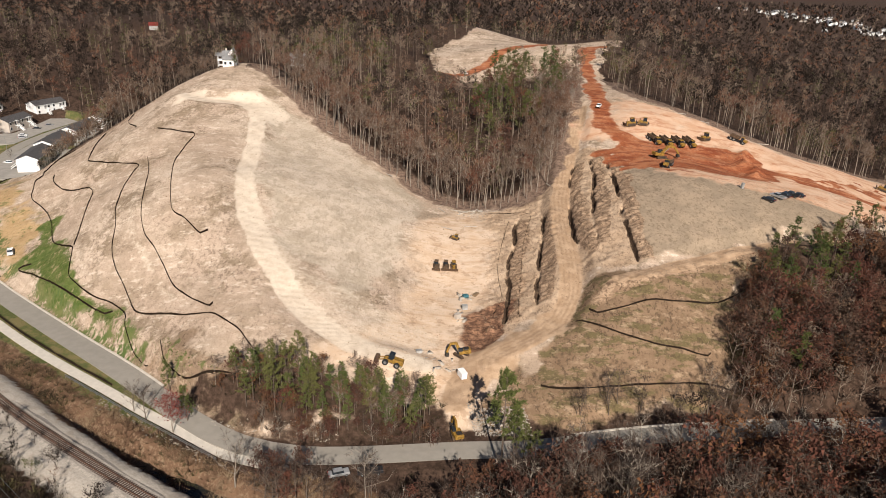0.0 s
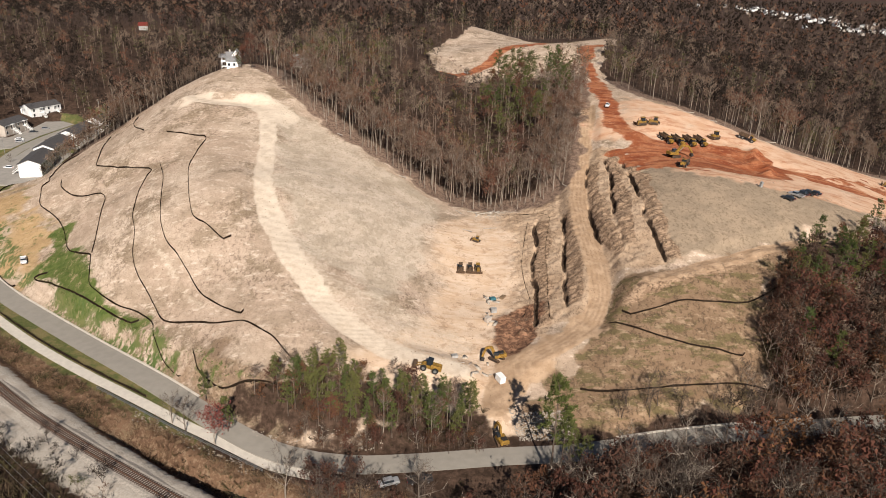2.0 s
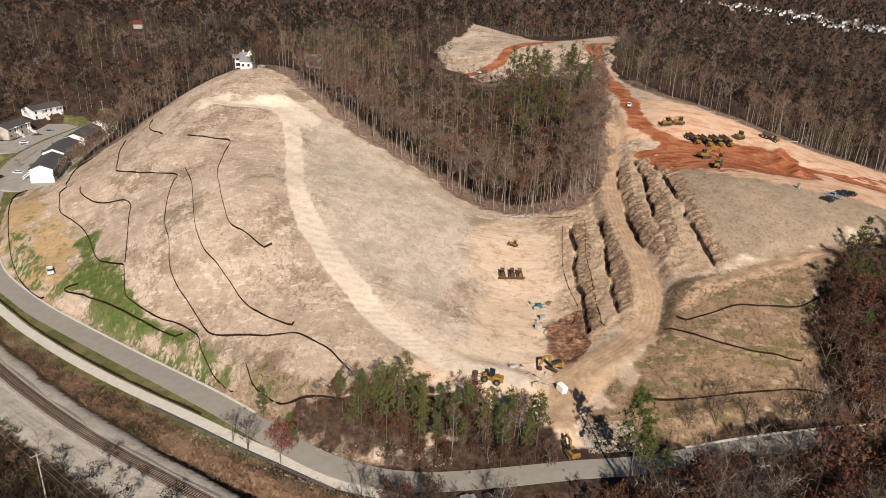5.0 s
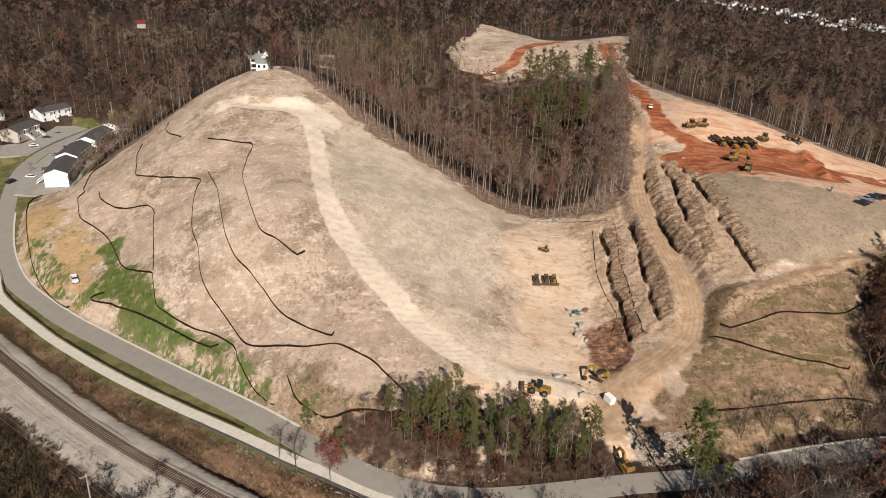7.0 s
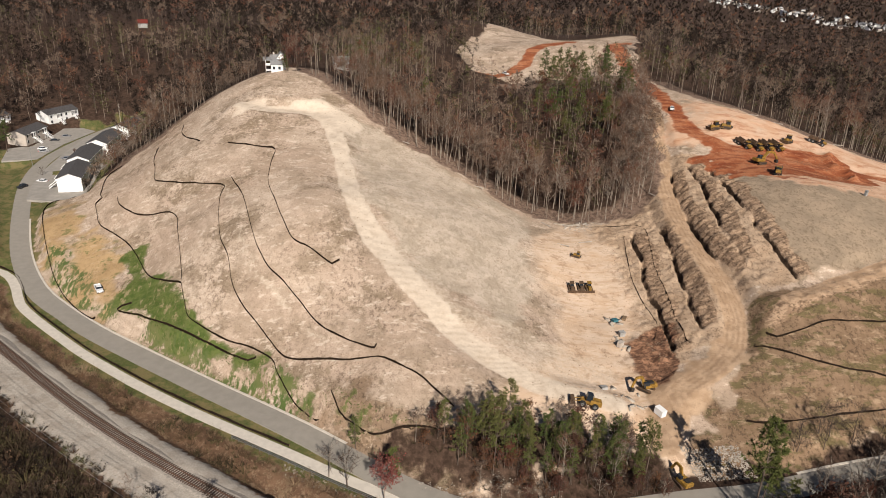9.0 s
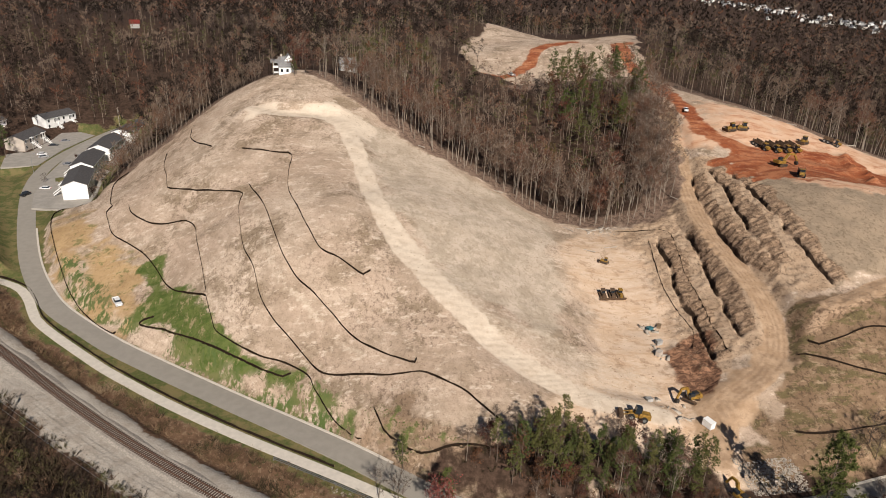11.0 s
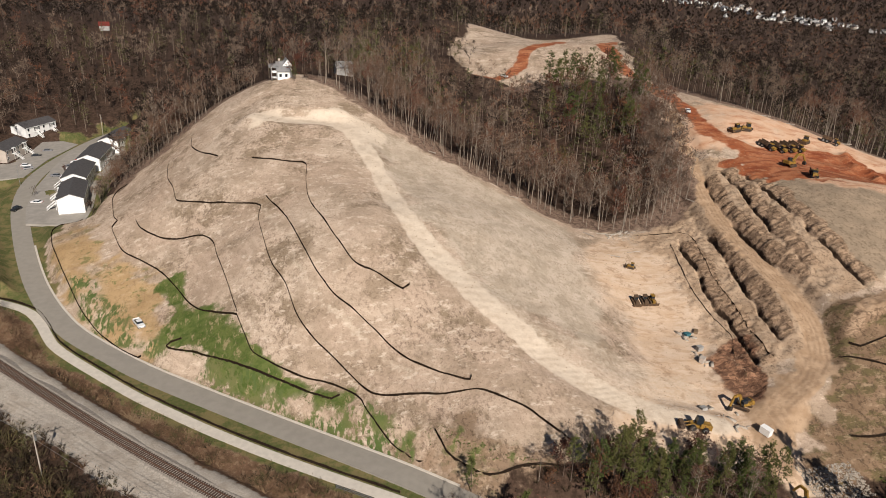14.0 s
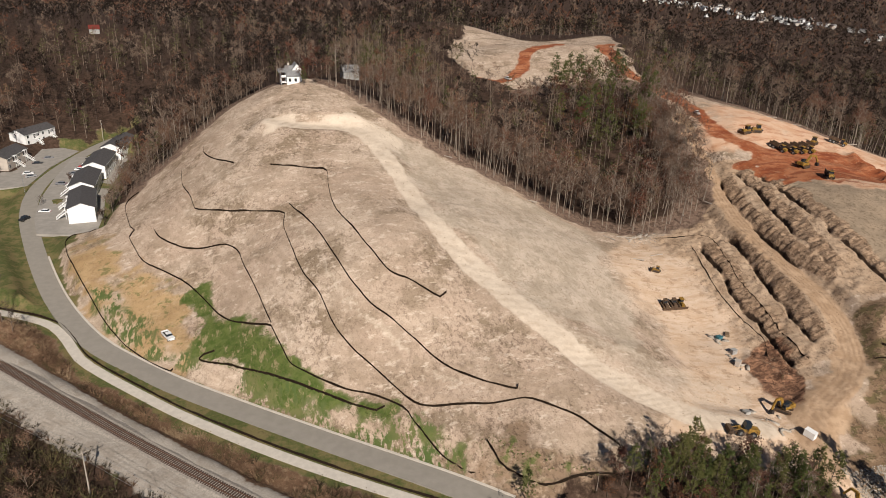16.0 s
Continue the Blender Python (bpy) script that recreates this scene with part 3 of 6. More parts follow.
def build_ground():
    gx = graded(-250, 245, 1.8, -4200, 4200, ((12, 72, 0.4),))
    gy = graded(95, 480, 1.8, -900, 4600, ((162, 290, 0.6),))
    x, y = [a.ravel() for a in np.meshgrid(gx, gy)]
    z = ground_z(x, y)
    nx, ny = len(gx), len(gy)
    i = np.arange((nx) * (ny)).reshape(ny, nx)
    f = np.stack([i[:-1, :-1], i[:-1, 1:], i[1:, 1:], i[1:, :-1]], -1).reshape(-1, 4)
    me = bpy.data.meshes.new("ground")
    me.from_pydata(np.column_stack([x, y, z]).tolist(), [], f.tolist())
    me.polygons.foreach_set("use_smooth", [True] * len(me.polygons))
    edge = 2.2 * rough(x, y, 11.0, 21) + 1.2 * rough(x, y, 4.0, 22)
    zone = {}
    site = np.maximum(inside(x, y, SITE), inside(x, y, FAR_SITE)) + edge
    strip = np.maximum(np.where(x < -62, np.where(y > 300, 7.0, 16.0) - off_line(x, y, road_line)[0], -9), inside(x, y, LOTS) + 5)
    strip = np.maximum(strip, np.where(y > 296, inside(x, y, OPEN_AREAS), -9))
    zone["litter"] = 1 - smooth(-1.5, 2.5, np.maximum(site, strip + edge))
    zone["lawn"] = smooth(-1, 1.5, strip + edge) * (1 - smooth(-1, 1.5, site))
    foot = off_line(x, y, foot_line)
    bank = smooth(0, 2, foot[1] - 1.6 + 0.5 * edge) * (foot[0] < 40)
    zone["lawn"] *= 1 - bank
    zone["litter"] = np.maximum(zone["litter"], bank)
    zone["verge"] = bank * (off_line(x, y, rail_line)[1] < 0)
    zone["grey"] = smooth(-6, 6, inside(x, y, GREY) + 1.5 * edge)
    zone["grey_east"] = smooth(-3, 4, inside(x, y, GREY_EAST) + edge)
    zone["lower_east"] = np.maximum(0.92 * smooth(-3, 4, inside(x, y, LOWER_EAST) + 1.5 * edge), 0.55 * smooth(-4, 5, inside(x, y, LOWER_WEST) + 1.5 * edge))
    zone["litter"] = np.maximum(zone["litter"], 0.8 * smooth(-2, 3, inside(x, y, PINE_STAND) + 1.5 * edge))
    zone["sunlit_margin"] = smooth(-4, 0.5, -site) * (1 - smooth(6, 14, -site + edge)) * (y > 250) * (y < 420) * (x > -172)
    zone["yard"] = smooth(-8, 8, inside(x, y, YARD) + edge)
    dw, de = off_line(x, y, west_line)[0], off_line(x, y, east_line)[0]
    zone["haul"] = 1 - smooth(1.6, 5.2, dw + 0.3 * edge)
    zone["haul"] = np.maximum(zone["haul"], 0.4 * smooth(-5, 5, inside(x, y, FLATS) + 1.5 * edge))
    zone["haul"] = np.maximum(zone["haul"], 0.42 * (1 - smooth(0.4, 1.8, off_line(x, y, spline(FOOT_TRACK, 3.0))[0] + 0.3 * edge)))
    for apron in APRONS:
        zone["haul"] = np.maximum(zone["haul"], 0.9 * smooth(-4, 4, inside(x, y, apron) + edge))
    zone["dirt_road"] = 1 - smooth(2.0, 4.6, de + 0.25 * edge)
    near_cut = off_line(x, y, cut_line)
    zone["dirt_road"] = np.maximum(zone["dirt_road"], 1 - smooth(1.4, 3.4, near_cut[0] + 0.2 * edge))
    zone["dirt_road"] = np.maximum(zone["dirt_road"], smooth(-2, 2, inside(x, y, TURNING) + edge))
    rut = np.zeros_like(x)
    for line in (west_line, east_line, cut_line):
        g = off_line(x, y, line)
        for o in (-2.1, -0.6, 0.7, 2.2):
            rut = np.maximum(rut, (1 - smooth(0.15, 0.55, np.abs(g[1] - o + 0.4 * rough(x, y, 12.0, 37)))) * (0.25 if line is west_line else 0.6))
    zone["rut"] = rut
    zone["benches"] = smooth(-3, 3, inside(x, y, BENCHES) + edge)
    zone["cut"] = smooth(-1.5, 1.5, inside(x, y, RED_CUT) + 0.6 * edge)
    clay = np.maximum(inside(x, y, RED_PAD) + 1.4 * edge, 4.4 - off_line(x, y, red_line)[0] + 0.8 * edge)
    clay = np.maximum(clay, 3.6 - off_line(x, y, spline(RED_FAR, 3.0))[0] + 0.4 * edge)
    clay = np.maximum(clay, inside(x, y, RED_STRIP) - 11 + 4.5 * edge)
    zone["blush"] = smooth(-6, 6, inside(x, y, PALE_PAD) + 2 * edge) * np.clip(0.75 + 0.3 * rough(x, y, 24.0, 24), 0, 1)
    zone["clay"] = smooth(-2.5, 2.5, clay)
    zone["straw"] = smooth(-4, 6, inside(x, y, STRAW) + 2 * edge) * np.clip(0.75 + 0.3 * rough(x, y, 9.0, 26), 0, 0.95)
    zone["grass"] = smooth(-2.5, 2, np.maximum(inside(x, y, GRASS), inside(x, y, GRASS_LOW) - 1.2) + edge)
    zone["thin_grass"] = smooth(-2.5, 2, inside(x, y, GRASS_THIN) + edge)
    gr = off_line(x, y, rail_line)[1] - 1.8
    zone["gravel"] = 1 - smooth(6.2, 8.2, np.abs(gr) + 0.35 * edge)
    # tr masks the painted trench shade, bank_zone the brown faces.
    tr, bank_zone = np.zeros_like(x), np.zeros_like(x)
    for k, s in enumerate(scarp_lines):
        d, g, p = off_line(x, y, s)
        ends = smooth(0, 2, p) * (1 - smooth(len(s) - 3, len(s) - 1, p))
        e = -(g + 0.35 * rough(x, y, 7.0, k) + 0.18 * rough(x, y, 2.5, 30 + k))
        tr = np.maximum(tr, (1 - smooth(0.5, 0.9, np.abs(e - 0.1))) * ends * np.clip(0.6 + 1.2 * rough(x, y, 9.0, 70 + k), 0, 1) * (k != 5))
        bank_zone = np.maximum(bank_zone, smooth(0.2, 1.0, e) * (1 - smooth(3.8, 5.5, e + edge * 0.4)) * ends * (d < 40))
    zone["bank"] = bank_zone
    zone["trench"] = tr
    for name, v in zone.items():
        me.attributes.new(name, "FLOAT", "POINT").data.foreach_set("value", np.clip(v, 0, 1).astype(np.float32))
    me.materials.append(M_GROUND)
    return tagged(new("ground", me), "bare graded hillside soil with grass patches and forest floor", "ground", kind="structure")


build_ground()


def ribbon(name, line, profile, material, parent=None, label=""):
    """Sweeps a profile of (offset to the right, height) along a line of (x, y, z)."""
    t = np.gradient(line[:, :2], axis=0)
    t /= np.linalg.norm(t, axis=1)[:, None]
    right = np.column_stack([t[:, 1], -t[:, 0]])
    n, k = len(line), len(profile)
    v = []
    for i in range(n):
        for o, h in profile:
            v.append((line[i, 0] + right[i, 0] * o, line[i, 1] + right[i, 1] * o, line[i, 2] + h))
    f = [(i * k + j, i * k + j + 1, (i + 1) * k + j + 1, (i + 1) * k + j) for i in range(n - 1) for j in range(k - 1)]
    return mesh_object(name, v, f, material, parent, label)


tagged(ribbon("road", road_line, [(-3.5, -0.4), (-3.5, 0.07), (-0.4, 0.13), (2.7, 0.07), (2.7, -0.4)], M_ASPHALT),
       "pale grey worn asphalt road along the hill", "road", kind="structure")
for kerb_line in (road_line[(road_line[:, 1] < 290) & (road_line[:, 0] < -66)], road_line[(road_line[:, 0] > 36) & (road_line[:, 0] < 92)]):
    side = -1
    a, b = 3.503 * side, 4.1 * side
    prof = [(a, -0.3), (a, 0.20), (b, 0.20), (b, -0.3)]
    tagged(ribbon("kerb", kerb_line, prof if side > 0 else prof[::-1], M_CONCRETE), "pale concrete kerb beside the road", "kerb", kind="structure")
tagged(ribbon("footpath", foot_line, [(-2.3, -0.3), (-2.3, 0.12), (0.5, 0.12), (0.5, -0.3)], M_CONCRETE),
       "pale concrete footpath below the road", "path", kind="structure")

# ---- trees ----
def bark_material(name, a, b):
    m = Nodes(name, 0.95, 0.1)
    c = m.mix(m.noise(1.2, 4.0, stretch=(3, 3, 0.6), lo=0.3, hi=0.7), a, b)
    m.colour(m.mix(m.math("MULTIPLY", m.random(), 0.35), c, b))
    return m.mat


def foliage_material(name, stops, fine=0.45, spread=1.0):
    """Leaves and twigs: each tree has its own tone, each leaf differs a little."""
    m = Nodes(name, 0.85, 0.1)
    tone = m.math("FRACT", m.math("ADD", m.attr("tone"), m.math("MULTIPLY", m.random(), spread)))
    r = m.n.new("ShaderNodeValToRGB")
    while len(r.color_ramp.elements) < len(stops):
        r.color_ramp.elements.new(0.5)
    for e, (p, c) in zip(r.color_ramp.elements, stops):
        e.position, e.color = p, (*c, 1)
    m.put(r.inputs[0], tone)
    dark = m.mix(0.55, r.outputs[0], (0.02, 0.014, 0.01))
    c = m.mix(m.math("MULTIPLY", m.island(), fine), r.outputs[0], dark)
    c = m.mix(m.math("MULTIPLY", m.noise(0.35, 3.0, lo=0.4, hi=0.7), 0.3), c, dark)
    m.colour(c)
    return m.mat


M_BARK = bark_material("pale bark", (0.32, 0.27, 0.22), (0.18, 0.15, 0.12))
def grove_bark():
    """Pale trunks at high tone; at low tone the woods' shade darkens the bark colour."""
    m = Nodes("grove bark", 0.95, 0.1)
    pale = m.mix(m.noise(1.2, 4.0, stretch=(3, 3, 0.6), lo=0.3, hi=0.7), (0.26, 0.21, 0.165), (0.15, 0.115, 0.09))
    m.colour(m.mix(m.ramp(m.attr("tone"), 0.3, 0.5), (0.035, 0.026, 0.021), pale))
    return m.mat


M_BARK_WOODS = grove_bark()
M_BARK_DARK = bark_material("dark bark", (0.16, 0.12, 0.095), (0.085, 0.065, 0.05))
# The first colour puts the shade of the dark woods into twigs and leaves.
WOODS_SHADE, TWIG, BROWN, RUST, OLIVE = (0.013, 0.0096, 0.0075), (0.205, 0.15, 0.112), (0.185, 0.105, 0.066), (0.145, 0.06, 0.037), (0.095, 0.10, 0.034)
M_WOODS = foliage_material("woods twigs and leaves", [(0.0, WOODS_SHADE), (0.26, WOODS_SHADE), (0.38, (0.04, 0.028, 0.021)), (0.46, TWIG), (0.56, TWIG), (0.68, BROWN), (0.82, RUST), (0.92, OLIVE), (1.0, OLIVE)], 0.75, 0.0)
M_EDGE = foliage_material("edge twigs and leaves", [(0.0, (0.175, 0.118, 0.086)), (0.4, (0.15, 0.104, 0.076)), (0.65, (0.185, 0.10, 0.062)), (0.85, (0.165, 0.068, 0.042)), (1.0, (0.14, 0.092, 0.066))], 0.7)
M_PINE = foliage_material("pine needles", [(0.0, (0.105, 0.118, 0.034)), (0.4, (0.07, 0.094, 0.028)), (0.75, (0.135, 0.13, 0.042)), (1.0, (0.10, 0.11, 0.034))], 0.55)
M_RUST_LEAF = foliage_material("russet leaves", [(0.0, (0.12, 0.046, 0.03)), (0.35, (0.075, 0.034, 0.024)), (0.6, (0.145, 0.068, 0.032)), (0.85, (0.07, 0.042, 0.03)), (1.0, (0.12, 0.046, 0.03))])
M_RED_LEAF = foliage_material("red leaves", [(0.0, (0.24, 0.075, 0.062)), (1.0, (0.18, 0.058, 0.046))])
M_TWIG = foliage_material("grey twigs", [(0.0, (0.085, 0.063, 0.05)), (0.5, (0.05, 0.036, 0.029)), (1.0, (0.115, 0.088, 0.07))])


class Shape:
    """Gathers triangles; kind 0 is bark, 1 foliage."""

    def __init__(self, rs):
        self.v, self.f, self.k, self.rs, self.n = [], [], [], rs, 0

    def add(self, v, f, k):
        self.v += v
        self.f += [(a + self.n, b + self.n, c + self.n) for a, b, c in f]
        self.k += [k] * len(f)
        self.n += len(v)

    def cone(self, p, q, r0, r1, sides=5, k=0):
        p, q = np.array(p, float), np.array(q, float)
        d = (q - p) / (np.linalg.norm(q - p) + 1e-9)
        a = np.cross(d, (0.31, 0.95, 0.05) if abs(d[2]) > 0.6 else (0, 0, 1.0))
        a /= np.linalg.norm(a)
        b = np.cross(d, a)
        v = []
        for c, r in ((p, r0), (q, r1)):
            v += [tuple(c + r * (math.cos(6.283 * i / sides) * a + math.sin(6.283 * i / sides) * b)) for i in range(sides)]
        f = []
        for i in range(sides):
            j = (i + 1) % sides
            f += [(i, j, sides + j), (i, sides + j, sides + i)]
        self.add(v, f, k)

    def twig(self, p, q, w, k=1):
        p, q = np.array(p, float), np.array(q, float)
        s = np.cross(q - p, self.rs.normal(size=3))
        s *= w / (np.linalg.norm(s) + 1e-9)
        self.add([tuple(p - s), tuple(p + s), tuple(q)], [(0, 1, 2)], k)

    def leaf(self, p, size, k=1):
        a, b = self.rs.normal(size=3), self.rs.normal(size=3)
        a *= size / np.linalg.norm(a)
        b *= size / np.linalg.norm(b)
        p = np.array(p)
        self.add([tuple(p - a), tuple(p + b), tuple(p + a * 0.8 - b * 0.7)], [(0, 1, 2)], k)

    def arrays(self):
        return np.array(self.v, np.float32).reshape(-1, 3), np.array(self.f, np.int32).reshape(-1, 3), np.array(self.k, np.int32)


def unit(v):
    return v / (np.linalg.norm(v) + 1e-9)


def bare_tree(seed, h, clear, spread, limbs, subs, twigs, leaves=0, leaf=0.3, trunk_r=0.22, sides=5, fork=0.0, tw=0.055, reach=(0.6, 1.5)):
    """A leafless or thinly leaved broad-leaved tree: trunk shape and crown shape."""
    rs = np.random.RandomState(seed)
    trunk, crown = Shape(rs), Shape(rs)
    lean = rs.normal(0, 0.03 + fork, 2)
    pts = [np.array([lean[0] * z + rs.normal(0, 0.12), lean[1] * z + rs.normal(0, 0.12), z]) for z in np.linspace(0, h * 0.93, 5)]
    pts[0] = np.zeros(3) - (0, 0, 0.5)
    for i in range(4):
        trunk.cone(pts[i], pts[i + 1], trunk_r * (1 - i * 0.22), trunk_r * (1 - (i + 1) * 0.22), sides)
    for _ in range(limbs):
        t = rs.uniform(clear, 0.97)
        base = np.array([np.interp(t * h * 0.93, [p[2] for p in pts], [p[c] for p in pts]) for c in range(3)])
        a, up = rs.uniform(0, 6.283), rs.uniform(0.55, 1.5)
        d = unit(np.array([math.cos(a), math.sin(a), up]))
        length = spread * rs.uniform(0.7, 1.25) * (1.25 - 0.7 * (t - clear) / (1 - clear + 1e-6))
        tip = base + d * length
        r = trunk_r * 0.42 * (1.15 - t)
        crown.cone(base, base + d * length * 0.55, r + 0.03, r * 0.6 + 0.015, 3)
        mid = base + d * length * 0.55
        if sides > 3:
            crown.cone(mid, tip + rs.normal(0, 0.25, 3), r * 0.6 + 0.015, 0.015, 3)
        else:
            crown.twig(mid, tip, r * 0.6 + 0.02, 0)
        for _ in range(subs):
            s = base + d * length * rs.uniform(0.3, 1.0)
            e = s + unit(d * 0.8 + rs.normal(0, 0.75, 3) + (0, 0, 0.35)) * length * rs.uniform(0.3, 0.6)
            crown.twig(s, e, 0.06, 0)
            for _ in range(twigs):
                q = s + (e - s) * rs.uniform(0.2, 1.0)
                crown.twig(q, q + unit(e - s + rs.normal(0, 1.2, 3) * length * 0.3 + (0, 0, 0.25)) * rs.uniform(*reach), tw)
            for _ in range(leaves):
                crown.leaf(s + (e - s) * rs.uniform(0.1, 1.15) + rs.normal(0, 0.55, 3), leaf * rs.uniform(0.6, 1.3))
    return trunk.arrays(), crown.arrays()


def pine_tree(seed, h, clear, spread, whorls, tufts=5, needles=10, r=0.2, ragged=0.3):
    """A pine: bare lower trunk, whorls of boughs that end in needle tufts."""
    rs = np.random.RandomState(seed)
    trunk, crown = Shape(rs), Shape(rs)
    lean = rs.normal(0, 0.025, 2)
    axis = lambda z: np.array([lean[0] * z, lean[1] * z, z])
    for i in range(4):
        trunk.cone(axis(h * i / 4 - (0.5 if i == 0 else 0)), axis(h * (i + 1) / 4), r * (1 - i * 0.23), r * (1 - (i + 1) * 0.23), 6)
    for w in range(whorls):
        t = clear + (1 - clear) * (w + rs.uniform(-0.3, 0.3)) / whorls
        for _ in range(rs.randint(3, 6)):
            if rs.uniform() < ragged * 0.5:
                continue
            a = rs.uniform(0, 6.283)
            length = spread * (1.1 - 0.95 * max(0.0, (t - clear) / (1 - clear)) ** 1.1) * rs.uniform(0.65, 1.15)
            d = unit(np.array([math.cos(a), math.sin(a), rs.uniform(0.05, 0.5)]))
            base = axis(min(t, 0.99) * h)
            crown.twig(base, base + d * length, 0.06, 0)
            for k in range(tufts):
                c = base + d * length * (0.35 + 0.65 * (k + 1) / tufts) + rs.normal(0, 0.28, 3)
                for _ in range(needles):
                    n = unit(rs.normal(size=3) + d * 0.6 + (0, 0, 0.35)) * rs.uniform(0.4, 0.8)
                    crown.twig(c, c + n, 0.085)
    return trunk.arrays(), crown.arrays()


def tri_object(name, arrays, materials, parent=None, tone=None):
    v, f, k = arrays
    me = bpy.data.meshes.new(name)
    me.vertices.add(len(v)), me.loops.add(len(f) * 3), me.polygons.add(len(f))
    me.vertices.foreach_set("co", v.astype(np.float32).ravel())
    me.loops.foreach_set("vertex_index", f.astype(np.int32).ravel())
    me.polygons.foreach_set("loop_start", np.arange(0, len(f) * 3, 3, dtype=np.int32))
    me.polygons.foreach_set("material_index", k.astype(np.int32))
    for m in materials:
        me.materials.append(m)
    if tone is not None:
        me.attributes.new("tone", "FLOAT", "POINT").data.foreach_set("value", tone.astype(np.float32))
    me.update(calc_edges=True)
    ob = new(name, me)
    if parent:
        ob.parent = parent
    return ob


def tree_thing(name, shapes, bark, foliage, label, group=""):
    root = new(name)
    tri_object("trunk", shapes[0], [bark, foliage], root)
    tri_object("crown", shapes[1], [bark, foliage], root)
    return tagged(root, label, "tree", group)


class Grove:
    """Plants copies of a few built trees; the first of each is moved to its own place."""

    def __init__(self, kinds):
        self.kinds, self.used = kinds, [False] * len(kinds)

    def plant(self, i, x, y, scale=1.0, turn=0.0, lean=(0, 0)):
        m = pose(x, y, gz(x, y), lean[0], lean[1], turn)
        ob = self.kinds[i]
        if self.used[i]:
            ob = copy_thing(ob, m)
        else:
            self.used[i] = True
            ob.matrix_basis = m
        ob.scale = (scale, scale, scale)
        return ob


EDGE_LABEL = "tall leafless tree with pale slender trunk at the forest edge"
edge_trees = Grove([tree_thing("forest_tree", bare_tree(10 + i, h, c, s, 11, 5, 4, lv, 0.27, tr), M_BARK, M_EDGE, EDGE_LABEL, "forest edge trees")
                    for i, (h, c, s, lv, tr) in enumerate([(20, 0.46, 4.2, 2, 0.19), (18, 0.5, 3.6, 5, 0.16), (22, 0.5, 4.4, 1, 0.21), (16, 0.42, 3.8, 7, 0.15), (19, 0.52, 3.6, 4, 0.16)])])
pines = Grove([tree_thing("pine_tree", pine_tree(30 + i, h, c, s, w), M_BARK_DARK, M_PINE, "green pine with bare lower trunk beside the road", "pines")
               for i, (h, c, s, w) in enumerate([(18, 0.36, 3.3, 13), (16, 0.3, 3.0, 13), (20, 0.42, 3.4, 13), (14, 0.25, 2.6, 12)])])
thin_pines = Grove([tree_thing("pine_tree", pine_tree(40 + i, 21, 0.5, 3.6, 12, 6, 16, 0.24, 0.3), M_BARK_DARK, M_PINE, "tall sparse pine with dark trunk and ragged crown") for i in range(2)])
grey_trees = Grove([tree_thing("bare_tree", bare_tree(50 + i, h, 0.22, s, 12, 6, 6, 0, 0.3, 0.2, 5, 0.04, 0.035), M_BARK if i < 2 else M_BARK_DARK, M_TWIG, "grey leafless spreading tree by the road", "roadside bare trees")
                    for i, (h, s) in enumerate([(12, 5.0), (14, 5.2), (10, 4.4), (15, 5.8)])])
rust_trees = Grove([tree_thing("autumn_tree", bare_tree(60 + i, h, 0.22, s, 12, 6, 2, 6, 0.4, 0.18), M_BARK_DARK, M_RUST_LEAF, "tree with russet and brown autumn leaves", "autumn trees")
                    for i, (h, s) in enumerate([(14, 4.6), (12, 4.2), (16, 5.0), (10, 3.6)])])
maples = Grove([tree_thing("maple_tree", bare_tree(70, 9, 0.2, 3.2, 12, 6, 3, 9, 0.22, 0.13), M_BARK, M_RED_LEAF, "small maple with thin red autumn leaves")])


def keep_apart(x, y, gap):
    """Indices of points no nearer to one another than gap."""
    cells, keep = {}, []
    for i, (a, b) in enumerate(zip(x, y)):
        c = (int(a // gap), int(b // gap))
        if all((a - x[j]) ** 2 + (b - y[j]) ** 2 > gap * gap for u in (-1, 0, 1) for v in (-1, 0, 1) for j in cells.get((c[0] + u, c[1] + v), ())):
            cells.setdefault(c, []).append(i)
            keep.append(i)
    return np.array(keep, int)




def wooded(x, y):
    """How far a place lies inside the woods, in metres."""
    d = -np.maximum(inside(x, y, SITE), inside(x, y, FAR_SITE))
    d = np.minimum(d, off_line(x, y, road_line)[0] - np.where(y > 300, 6.0, 9.0))
    d = np.minimum(d, -inside(x, y, OPEN_AREAS))
    d = np.minimum(d, np.minimum(-inside(x, y, LOTS), -inside(x, y, LOTS_WEST)) - 3)
    for hx, hy in ((-234.5, 426), (-236.5, 393), (-190, 408), (-193, 380), (-193, 352), (-189, 327)):
        d = np.minimum(d, np.hypot(x - hx, y - hy) - 12.0)
    return np.minimum(np.minimum(d, np.hypot(x + 107, y - 369) - 9), np.minimum(np.hypot(x + 243, y - 626) - 22, np.hypot(x + 78, y - 397) - 7))


